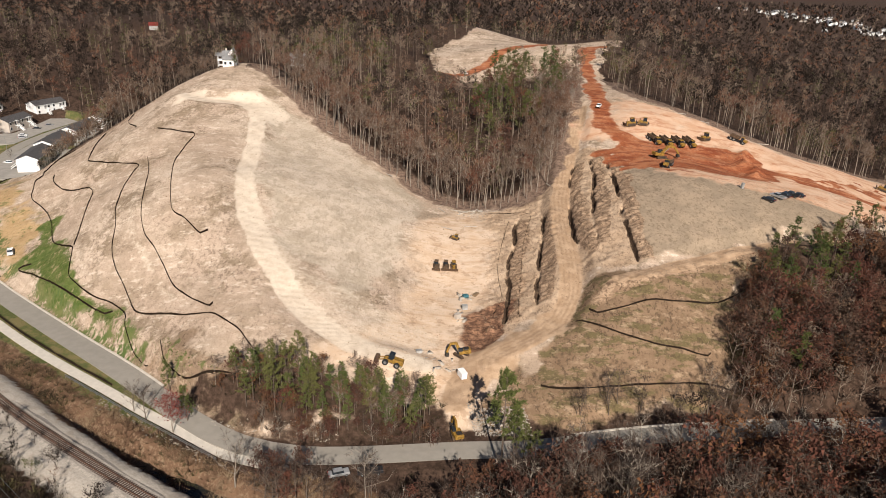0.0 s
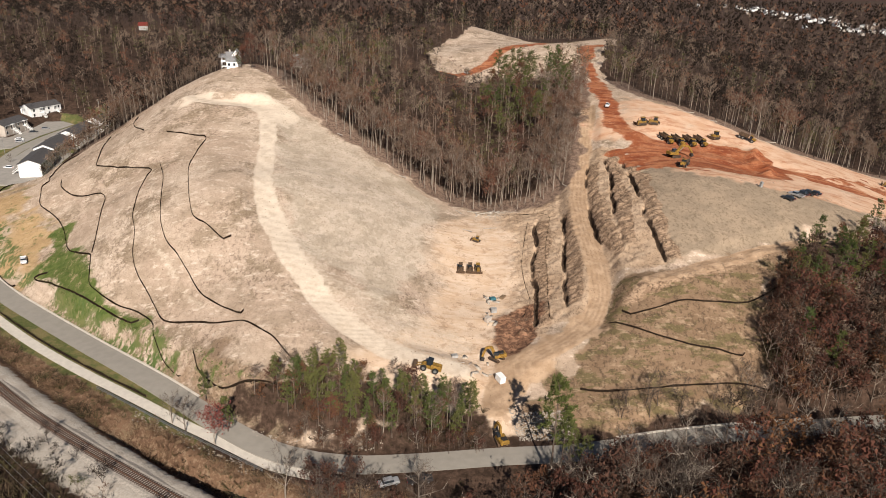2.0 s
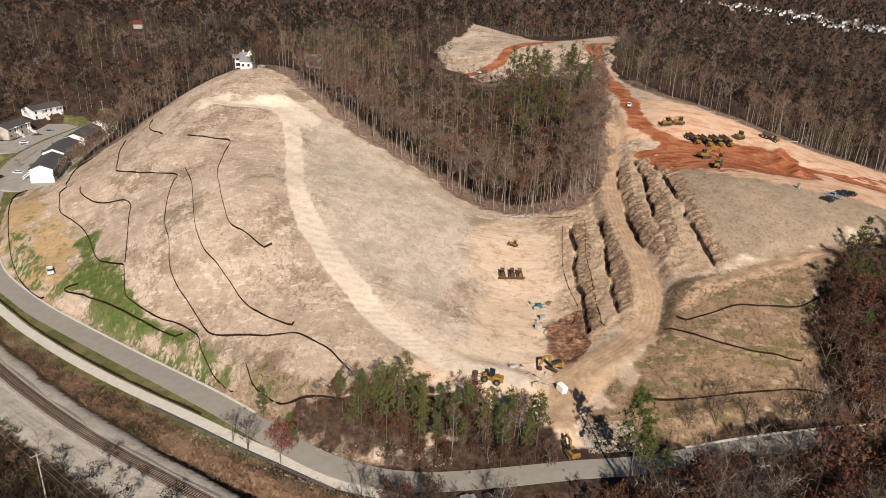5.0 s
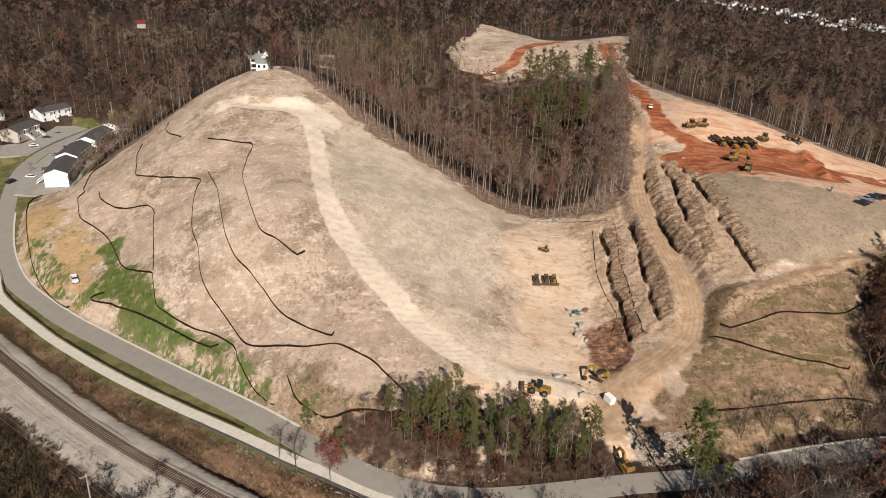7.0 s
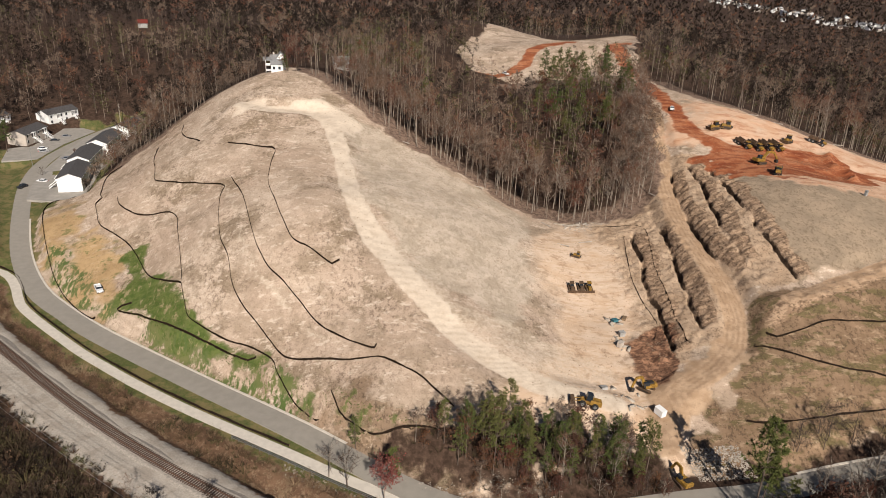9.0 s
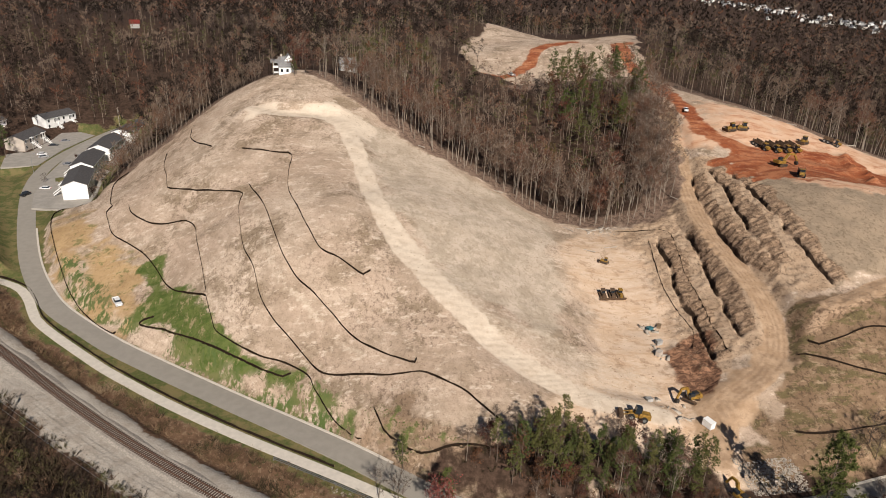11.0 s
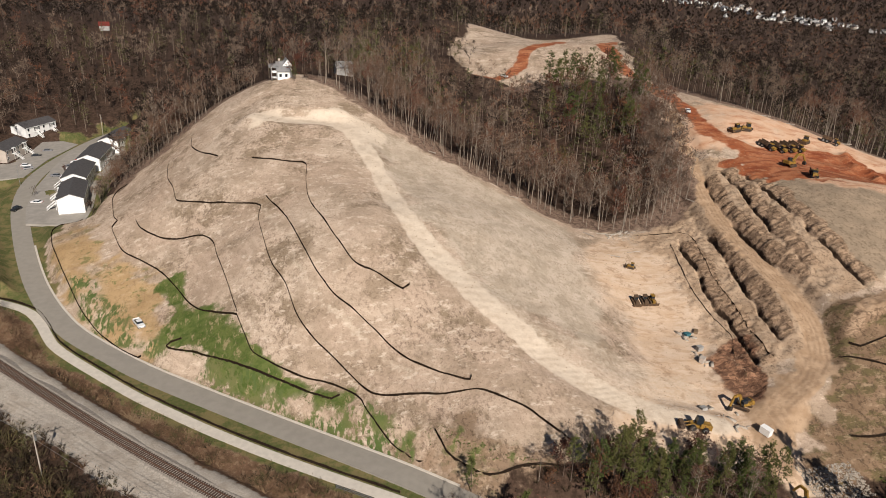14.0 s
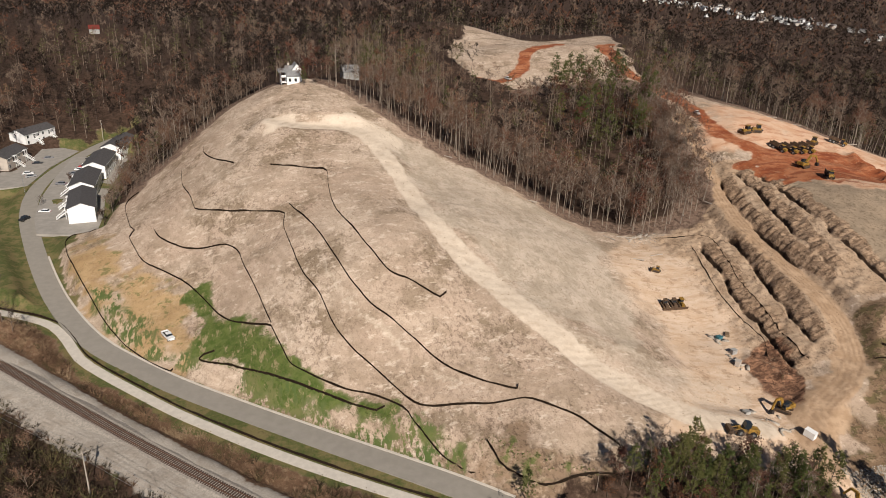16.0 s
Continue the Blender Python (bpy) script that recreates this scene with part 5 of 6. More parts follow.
FENCES = [
    [(-143, 334), (-142, 326), (-140, 320), (-136, 312), (-132, 306), (-129, 302)],
    [(-116, 292), (-110, 288), (-102, 284), (-97, 281), (-97, 269), (-96, 254), (-92, 239), (-88, 226), (-84, 216), (-79, 212), (-75, 208), (-72, 205), (-70, 206.5)],
    [(-150, 318), (-148, 304), (-144, 291), (-142, 283), (-140, 279), (-130, 272), (-120, 266), (-113, 261), (-111.5, 259), (-112, 253), (-110, 240), (-107, 226), (-103, 216),
     (-100, 205), (-96, 197), (-91, 190), (-87, 184), (-82, 177), (-74, 174), (-66, 171), (-59, 170), (-55, 167), (-50, 163), (-46, 158), (-42, 153)],
    [(-155, 279), (-152, 272), (-144, 263), (-137, 259), (-130, 256), (-126, 250), (-124, 242), (-120, 228), (-116, 213)],
    [(-167, 322), (-170, 318), (-170, 310), (-166, 294), (-164, 287), (-162, 283), (-163, 279), (-160, 271), (-156, 262), (-149, 255), (-143, 248), (-137, 239), (-129, 224),
     (-122, 217), (-116, 212), (-115, 209), (-113, 203), (-111, 198), (-106, 193), (-100, 188), (-93, 184), (-86, 178), (-84, 173), (-81, 168), (-78, 164), (-74, 160), (-72, 159)],
    [(-110, 264), (-104, 249), (-100, 235), (-97, 224), (-94, 215), (-90, 207), (-85, 201), (-80, 194), (-74, 185), (-69, 180), (-63, 175), (-60, 173), (-59.5, 174)],
    [(-131, 213), (-135, 212), (-126, 205), (-116, 197), (-109, 191.5), (-103, 187), (-97, 182.5), (-92, 179), (-90, 179.5)],
    [(-178, 298), (-184, 299), (-187, 294), (-184, 282), (-179, 270), (-173, 257), (-165, 241), (-159, 231), (-154, 224), (-148, 217), (-142.5, 212), (-142, 213)],
    [(-70, 162), (-68, 158), (-65, 155), (-60, 151), (-55, 149), (-50, 148), (-45, 147)],
    [(45, 179), (47, 177), (54, 178), (62, 180), (70, 180), (80, 181), (86, 183), (93, 187)],
    [(41, 176), (47, 172), (52, 169), (59, 167), (67, 166), (75, 165), (76, 166)],
    [(29, 154), (33, 153), (38, 153), (47, 154), (62, 156), (68, 157), (74, 157), (80, 156), (80, 157)],
]
THIN_FENCES = [
    [(18, 260), (30, 256), (36, 251), (34, 239), (31, 225), (29, 209), (27, 194), (26, 185), (26, 182)],
    [(28, 248), (24, 229), (22, 216), (22, 203), (22, 196), (19, 189)],
]


def build_fence(points, height, thick, label):
    root = tagged(new("silt_fence"), label, "fence", "silt fences")
    s = spline(points, 1.6)
    s = np.column_stack([s[:, :2], ground_z(s[:, 0], s[:, 1])])
    wob = 0.16 * rough(s[:, 0], s[:, 1], 3.5, 41)
    s[:, 2] += wob
    h, w = height, thick
    ribbon("fabric", s, [(-w, -0.3), (-w, h * 0.9), (-w * 0.4, h), (w * 0.4, h), (w, h * 0.9), (w, -0.3)], M_FABRIC, root)
    post = None
    for i in range(0, len(s), 3):
        m = pose(*s[i], random.uniform(-4, 4), random.uniform(-4, 4), 0)
        if post is None:
            post = part("post", made((box, (0, 0, h * 0.5), (0.06, 0.06, h + 0.5))), M_STAKE, root)
            post.matrix_basis = m
        else:
            shared("post", post, m, root)


M_BERM = plain("loose brown soil", (0.27, 0.175, 0.11), 0.6, 0.95, 1.2, relief=0.6)
for p in FENCES:
    build_fence(p, 0.52, 0.055, "black fabric silt fence on short stakes along the slope")
edge_line = foot_line[(foot_line[:, 0] > -205) & (foot_line[:, 0] < -74)]
build_fence([(p[0] + 2.0, p[1] + 2.2) for p in edge_line[::2]], 0.62, 0.07, "black fabric silt fence beside the concrete footpath")
for p in THIN_FENCES:
    build_fence(p, 0.22, 0.035, "thin black silt fence along a graded bench")

def guard_rail(points):
    """Low steel rail on posts beside the footpath."""
    root = tagged(new("guard_rail"), "low grey steel guard rail beside the footpath", "guard rail")
    s = spline(points, 2.0)
    s = np.column_stack([s[:, :2], ground_z(s[:, 0], s[:, 1])])
    for h in (0.55, 1.0):
        ribbon("rail", s, [(-0.05, h - 0.08), (-0.05, h + 0.08), (0.05, h + 0.08), (0.05, h - 0.08), (-0.05, h - 0.08)], M_STEEL, root)
    post = part("post", made((box, (0, 0, 0.45), (0.1, 0.1, 1.2))), M_STEEL, root)
    post.matrix_basis = pose(*s[0])
    for p in s[1:]:
        shared("post", post, pose(*p), root)


guard_rail([(p[0] - 0.9, p[1] - 1.5) for p in foot_line[(foot_line[:, 0] > -92) & (foot_line[:, 0] < -44)][::2]])

# ---- buildings ----
M_WHITE = plain("white siding", (0.80, 0.80, 0.78), 0.9, 0.6, 0.8)
M_OFFWHITE = plain("dull white paint", (0.38, 0.37, 0.35), 0.6, 0.7, 0.8)
M_TAN = plain("tan siding", (0.48, 0.42, 0.36), 0.85, 0.7, 0.8)
M_SHINGLE = plain("dark shingles", (0.085, 0.08, 0.08), 0.65, 0.9, 1.5, relief=0.5)
M_SHINGLE_GREY = plain("grey shingles", (0.22, 0.22, 0.22), 0.7, 0.9, 1.5, relief=0.5)
M_RED_ROOF = plain("red metal roof", (0.15, 0.028, 0.02), 0.7, 0.5, 1.0)
M_GLASS = Nodes("window glass", 0.08, 0.6).colour((0.02, 0.025, 0.03)).mat
M_TRIM = plain("white trim", (0.82, 0.82, 0.80), 0.92, 0.5, 1.0)


def gabled(bm, w, l, eave, ridge, base=-1.5):
    """Closed gabled body: w across (x), l along (y)."""
    a = [bm.verts.new((x, y, z)) for y in (-l / 2, l / 2) for x, z in ((-w / 2, base), (w / 2, base), (w / 2, eave), (0, ridge), (-w / 2, eave))]
    bm.faces.new(a[:5]), bm.faces.new(a[5:][::-1])
    for i in range(5):
        j = (i + 1) % 5
        bm.faces.new((a[j], a[i], a[5 + i], a[5 + j]))


def roof_slab(bm, w, l, eave, ridge, side, over=0.45, thick=0.18):
    k = (ridge - eave) / (w / 2)
    pts = [(0, ridge + 0.04), (side * (w / 2 + over), eave - over * k + 0.04)]
    v = []
    for y in (-l / 2 - over, l / 2 + over):
        for x, z in pts:
            v += [bm.verts.new((x, y, z)), bm.verts.new((x, y, z + thick))]
    f = [(0, 2, 3, 1), (4, 5, 7, 6), (1, 3, 7, 5), (0, 4, 6, 2), (2, 6, 7, 3), (0, 1, 5, 4)]
    for q in f:
        bm.faces.new([v[i] for i in q])
    bmesh.ops.recalc_face_normals(bm, faces=bm.faces)


def add_window(house, x, y, z, w, h, face):
    """face: outward direction, 'x+', 'x-', 'y-'."""
    along_y = face[0] == "x"
    s = 1 if face[1] == "+" else -1
    d = (0.10, w + 0.2, h + 0.2) if along_y else (w + 0.2, 0.10, h + 0.2)
    frame_ob = part("window", made((box, (x, y, z), d)), M_TRIM, house)
    off = (0.03 * s, 0, 0) if along_y else (0, 0.03 * s, 0)
    d2 = (0.08, w, h) if along_y else (w, 0.08, h)
    part("pane", made((box, (x + off[0], y + off[1], z), d2)), M_GLASS, frame_ob, "dark window glass")


def stairs_on(house, x, y, top, side):
    """White outdoor stairs that run away from the wall."""
    bm = bmesh.new()
    n = 12
    for i in range(n):
        box(bm, (x + side * (1.3 + 0.28 * i), y, top - (i + 0.5) * top / n), (0.32, 1.3, 0.06))
    for dy in (-0.65, 0.65):
        rod(bm, (x + side * 1.2, y + dy, top), (x + side * (1.3 + 0.28 * n), y + dy, 0.1), 0.14, None, 4)
        rod(bm, (x + side * 1.2, y + dy, top + 1.0), (x + side * (1.3 + 0.28 * n), y + dy, 1.0), 0.09, None, 4)
    box(bm, (x + side * 0.65, y, top), (1.3, 1.9, 0.12))
    part("stair", bm, M_TRIM, house, "white outdoor stair with rails")
    bm = made((box, (x + side * 0.65, y, top + 2.6), (1.5, 2.1, 0.14)), (rod, (x + side * 1.25, y - 0.9, 0), (x + side * 1.25, y - 0.9, top + 2.6), 0.08, None, 4),
              (rod, (x + side * 1.25, y + 0.9, 0), (x + side * 1.25, y + 0.9, top + 2.6), 0.08, None, 4))
    part("porch", bm, M_TRIM, house)
    part("door", made((box, (x + side * 0.02, y, top + 1.05), (0.12, 1.0, 2.05))), M_SHINGLE, house, "dark entrance door")


def townhouse(x, y, z, turn, w, l, eave, ridge, stair_side, wall, label):
    house = tagged(new("townhouse"), label, "house", "townhouses")
    house.matrix_basis = pose(x, y, z, 0, 0, turn)
    bm = bmesh.new()
    gabled(bm, w, l, eave, ridge)
    part("wall", bm, wall, house)
    for side in (-1, 1):
        bm = bmesh.new()
        roof_slab(bm, w, l, eave, ridge, side)
        part("roof", bm, M_SHINGLE, house)
    far_side = -stair_side
    for k in range(6):
        yy = -l / 2 + l * (k + 0.5) / 6
        for zz in (1.5, 4.2):
            add_window(house, far_side * w / 2, yy, zz, 1.1, 1.5, "x+" if far_side > 0 else "x-")
            if k % 3 != 1:
                add_window(house, stair_side * w / 2, yy, zz, 1.1, 1.4, "x+" if stair_side > 0 else "x-")
    flights = 2
    for k in range(flights):
        stairs_on(house, stair_side * w / 2, -l / 2 + l * (k + 0.5) / flights + 0.9, 2.7, stair_side)
    part("gutter", made((rod, (w / 2 + 0.42, -l / 2, eave - 0.1), (w / 2 + 0.42, l / 2, eave - 0.1), 0.08, None, 6)), M_TRIM, house)
    return house


ROW = "white two-storey townhouse with dark shingle roof and outdoor stairs"
townhouse(-189.0, 326.5, 1.2, 11, 9.4, 22, 6.1, 8.0, -1, M_WHITE, ROW)
townhouse(-193.5, 352.0, 1.7, 5, 9.4, 22, 6.1, 8.0, -1, M_WHITE, ROW)
townhouse(-193.8, 379.5, 2.2, 0, 9.4, 23, 6.1, 8.0, -1, M_WHITE, ROW)
townhouse(-190.8, 408.0, 2.8, -8, 9.4, 22, 6.1, 8.0, -1, M_WHITE, ROW)
townhouse(-234.5, 426.0, 5.2, -28, 9.6, 19, 5.4, 7.4, 1, M_WHITE, ROW)
townhouse(-236.5, 393.0, 2.6, -8, 9.6, 19, 5.2, 7.2, 1, M_TAN, "tan two-storey townhouse with dark roof and white outdoor stairs")
townhouse(-262.0, 408.0, 5.0, -22, 9.6, 19, 5.4, 7.4, 1, M_WHITE, ROW)


def hill_house():
    house = tagged(new("house"), "white hilltop house with grey gabled roof and side porch", "house")
    x, y = -106.5, 369.0
    house.matrix_basis = pose(x, y, gz(x, y - 3) + 0.3, 0, 0, 98)
    house.scale = (0.86, 0.86, 0.86)
    bm = bmesh.new()
    gabled(bm, 7.5, 6.4, 3.8, 8.2)
    part("wall", bm, M_WHITE, house)
    for side in (-1, 1):
        bm = bmesh.new()
        roof_slab(bm, 7.5, 6.4, 3.8, 8.2, side)
        part("roof", bm, M_SHINGLE_GREY, house)
    bm = bmesh.new()
    gabled(bm, 4.6, 7.0, 6.6, 9.4)
    gable = part("gable", bm, M_WHITE, house, "white cross gable")
    gable.matrix_basis = pose(1.6, -2.2, 0, 0, 0, 90)
    for side in (-1, 1):
        bm = bmesh.new()
        roof_slab(bm, 4.6, 7.0, 6.6, 9.4, side)
        part("roof", bm, M_SHINGLE_GREY, gable)
    for yy in (1.7, -1.2):
        add_window(house, -3.75, yy, 1.6, 1.3, 1.6, "x-")
    bm = made((box, (-0.6, 4.7, 2.9), (4.6, 2.8, 0.2)), (box, (-0.6, 4.7, 0.2), (4.6, 2.8, 0.25)), (box, (-2.8, 4.7, 3.5), (0.1, 2.8, 0.9)))
    for k in range(3):
        rod(bm, (-2.7 + k * 2.1, 6.0, -1), (-2.7 + k * 2.1, 6.0, 5.6), 0.11, None, 6)
    part("porch", bm, M_TRIM, house, "white two-level side porch")
    bm = bmesh.new()
    roof_slab(bm, 3.4, 4.6, 5.6, 7.0, -1)
    roof_slab(bm, 3.4, 4.6, 5.6, 7.0, 1)
    porch_roof = part("porch_roof", bm, M_SHINGLE_GREY, house)
    porch_roof.matrix_basis = pose(-0.6, 4.7, 0, 0, 0, 0)
    part("chimney", made((box, (2.2, 1.5, 7.6), (0.9, 0.9, 3.4))), M_TAN, house)


hill_house()


def cottage(name, x, y, turn, w, l, eave, ridge, wall, roof, label):
    house = tagged(new(name), label, "house", "far houses")
    house.matrix_basis = pose(x, y, gz(x, y), 0, 0, turn)
    bm = bmesh.new()
    gabled(bm, w, l, eave, ridge, -2)
    part("wall", bm, wall, house)
    for side in (-1, 1):
        bm = bmesh.new()
        roof_slab(bm, w, l, eave, ridge, side)
        part("roof", bm, roof, house)
    add_window(house, -w * 0.22, -l / 2, 1.8, 1.4, 1.4, "y-")
    add_window(house, w * 0.22, -l / 2, 1.8, 1.4, 1.4, "y-")
    return house


cottage("house", -250, 646, 105, 5, 7, 3.5, 5.8, M_OFFWHITE, M_RED_ROOF, "white house with red metal roof among woods")
cottage("house", -78, 402, 100, 6, 8, 4.0, 6.5, M_OFFWHITE, M_SHINGLE_GREY, "white house half hidden behind trees")


def far_town():
    rs = np.random.RandomState(14)
    kinds = [cottage("house", 845, 1500, 10, 9, 13, 6, 9, M_WHITE, M_SHINGLE_GREY, "white house in the far valley town"),
             cottage("house", 800, 1640, 60, 9, 14, 6, 9, M_TAN, M_SHINGLE, "tan house in the far valley town"),
             cottage("house", 820, 1560, 100, 10, 15, 6, 9, M_WHITE, M_STEEL, "white house with pale roof in the far valley town")]
    street = spline([(872, 2020), (852, 1850), (885, 1665), (866, 1520), (858, 1385), (842, 1276), (835, 1160), (850, 1080), (900, 1010)], 8.0)
    for i in range(120):
        x, y = street[rs.randint(len(street))] + rs.normal(0, 1, 2) * (40, 70)
        ob = copy_thing(kinds[rs.choice(3)], pose(x, y, gz(x, y) + 3, 0, 0, rs.uniform(0, 360)))
        ob.scale = (0.62, 0.62, 0.62)


far_town()

# ---- vehicles and machines ----
def paint(name, c, rough_value=0.35, metal=0.0):
    return plain(name, c, 0.85, rough_value, 1.5, metal, 0.5, 0.0)


M_TYRE = plain("tyre rubber", (0.025, 0.024, 0.023), 0.7, 0.9, 4.0)
M_YELLOW = plain("machine yellow", (0.33, 0.185, 0.035), 0.4, 0.6, 1.4)
M_DARK = plain("dark machine steel", (0.05, 0.043, 0.038), 0.6, 0.6, 1.5, 0.3)
M_MUD = plain("muddy steel", (0.12, 0.075, 0.045), 0.5, 0.9, 1.0)
PAINTS = {"white": paint("white car paint", (0.78, 0.78, 0.77)), "black": paint("black car paint", (0.02, 0.02, 0.022)), "grey": paint("grey car paint", (0.2, 0.2, 0.21)),
          "red": paint("red car paint", (0.42, 0.03, 0.03)), "silver": paint("silver car paint", (0.5, 0.5, 0.5), 0.3, 0.5), "blue": paint("dark blue car paint", (0.03, 0.05, 0.10))}


def wheels(root, spots, r, w, name="wheel"):
    first = None
    for x, y in spots:
        if first is None:
            first = part(name, made((rod, (-w / 2, 0, 0), (w / 2, 0, 0), r, None, 12)), M_TYRE, root)
            first.location = (x, y, r)
            rim = part("rim", made((rod, (-w / 2 - 0.01, 0, 0), (w / 2 + 0.01, 0, 0), r * 0.55, None, 8)), M_STEEL, first)
        else:
            o = shared(name, first, Matrix.Translation((x, y, r)), root)
            shared("rim", rim, Matrix(), o)


def vehicle(kind, colour, x, y, turn, label, group="cars"):
    """A car, van or pickup; it faces +y before the turn."""
    root = tagged(new(kind), label, kind.replace("_", " "), group)
    root.matrix_basis = pose(x, y, gz(x, y) + 0.03 + (0.12 if off_line(np.array([x]), np.array([y]), road_line)[0][0] < 4.4 else 0), 0, 0, turn)
    p = PAINTS[colour]
    long = 5.6 if kind == "pickup_truck" else 4.6
    if kind == "pickup_truck":
        part("body", made((box, (0, 1.25, 0.85), (1.88, 3.1, 0.66), 0, 0.97), soft=0.06), p, root)
        for sx in (-0.88, 0.88):
            part("bed_side", made((box, (sx, -1.55, 0.85), (0.12, 2.48, 0.66))), p, root)
        part("tailgate", made((box, (0, -2.76, 0.9), (1.86, 0.1, 0.58))), p, root)
        part("bed", made((box, (0, -1.6, 0.74), (1.6, 2.28, 0.06))), M_DARK, root, "dark empty load bed")
        cab = (0, 0.35, 1.48, 1.75, 1.9)
    else:
        part("body", made((box, (0, 0, 0.72), (1.82, long, 0.62), 0, 0.95), soft=0.08), p, root)
        cab = (0, -0.25, 1.25, 1.62, 2.6)
    part("glasshouse", made((box, cab[:3], (cab[3], cab[4], 0.56), 0, 0.8), soft=0.04), M_GLASS, root, "dark tinted windows")
    part("roof_panel", made((box, (cab[0], cab[1], cab[2] + 0.30), (cab[3] * 0.8, cab[4] * 0.78, 0.06))), p, root)
    wheels(root, [(sx * 0.82, sy * long * 0.31) for sx in (-1, 1) for sy in (-1, 1)], 0.34, 0.22)
    for sx in (-0.65, 0.65):
        part("headlight", made((box, (sx, long / 2 - 0.02, 0.8), (0.35, 0.12, 0.16))), M_GLASS, root)
        part("tail_light", made((box, (sx, -long / 2 + 0.0, 0.85), (0.25, 0.1, 0.2))), PAINTS["red"], root)
    return root


def ground_pose(x, y, turn):
    """A pose that sits on the slope of the ground."""
    e = 2.0
    a = radians(turn)
    fx, fy = -math.sin(a), math.cos(a)
    pitch = math.degrees(math.atan2(gz(x + fx * e, y + fy * e) - gz(x - fx * e, y - fy * e), 2 * e))
    return pose(x, y, gz(x, y) + 0.05, 0, 0, turn) @ pose(0, 0, 0, max(-14, min(14, pitch)), 0, 0)


def tracks(root, gauge, length, r=0.5):
    for s in (-1, 1):
        bm = bmesh.new()
        prof = [(-length / 2, 0.25), (-length / 2 + 0.4, 0.0), (length / 2 - 0.4, 0.0), (length / 2, 0.25), (length / 2, 2 * r - 0.25), (length / 2 - 0.3, 2 * r), (-length / 2 + 0.3, 2 * r), (-length / 2, 2 * r - 0.25)]
        rings = [[bm.verts.new((s * gauge / 2 + dx, y, z)) for y, z in prof] for dx in (-0.3, 0.3)]
        n = len(prof)
        for i in range(n):
            bm.faces.new((rings[0][i], rings[0][(i + 1) % n], rings[1][(i + 1) % n], rings[1][i]))
        bm.faces.new(rings[0]), bm.faces.new(rings[1][::-1])
        t = part("track", bm, M_MUD, root, "muddy steel crawler track")
        part("track_frame", made((box, (s * gauge / 2, 0, r), (0.66, length * 0.7, r * 0.8))), M_DARK, t)


def arm(root, name, pts, w0, w1, mat):
    bm = bmesh.new()
    for i in range(len(pts) - 1):
        p, q = Vector(pts[i]), Vector(pts[i + 1])
        d = q - p
        t = i / max(1, len(pts) - 2)
        w = w0 + (w1 - w0) * t
        m = Matrix.Translation((p + q) / 2) @ d.to_track_quat("Y", "Z").to_matrix().to_4x4()
        v = []
        for sy in (-0.5, 0.5):
            for sx, sz in ((-1, -1), (1, -1), (1, 1), (-1, 1)):
                v.append(bm.verts.new(m @ Vector((sx * w * 0.4, sy * d.length * 1.04, sz * w * 0.62))))
        for f in ((0, 1, 2, 3), (7, 6, 5, 4), (0, 4, 5, 1), (1, 5, 6, 2), (2, 6, 7, 3), (3, 7, 4, 0)):
            bm.faces.new([v[k] for k in f])
    return part(name, bm, mat, root)


def excavator(x, y, turn, swing, reach, label, scale=1.0):
    """Crawler excavator; swing turns the upper body, reach stretches the arm."""
    root = tagged(new("excavator"), label, "excavator", "earth movers")
    root.matrix_basis = ground_pose(x, y, turn)
    root.scale = (scale,) * 3
    tracks(root, 2.5, 4.6)
    up = new("upper_body", None)
    bm = made((box, (0, -1.0, 1.75), (2.8, 3.9, 1.0)), (box, (0, -2.55, 1.9), (2.7, 1.0, 1.2), 0, 0.9), (rod, (0, 0, 0.8), (0, 0, 1.3), 0.9, None, 10), (box, (0.8, 0.2, 2.1), (1.0, 1.4, 0.5)), soft=0.06)
    bpy.data.objects.remove(up)
    body = part("upper_body", bm, M_YELLOW, root)
    body.rotation_euler = (0, 0, radians(swing))
    cab = part("cab", made((box, (-0.85, 0.35, 2.35), (1.05, 1.7, 1.6), 0, 0.92)), M_GLASS, body, "dark glazed cab")
    k = reach
    arm(body, "boom", [(0.2, 0.6, 1.9), (0.2, 2.2 * k, 4.6), (0.2, 4.8 * k, 5.0 - k * 0.6)], 0.75, 0.6, M_YELLOW)
    arm(body, "stick", [(0.2, 4.8 * k, 5.0 - k * 0.6), (0.2, 6.6 * k, 1.8)], 0.5, 0.4, M_YELLOW)
    arm(body, "cylinder", [(0.2, 1.0, 1.7), (0.2, 2.8 * k, 3.9)], 0.2, 0.2, M_STEEL)
    part("bucket", made((box, (0.2, 6.5 * k, 1.0), (1.3, 1.1, 1.1), 0, 0.8, 20)), M_DARK, body, "dark toothed bucket")
    part("engine_hood", made((box, (0.3, -1.7, 2.4), (1.8, 1.8, 0.35), 0, 0.9)), M_DARK, body)
    return root


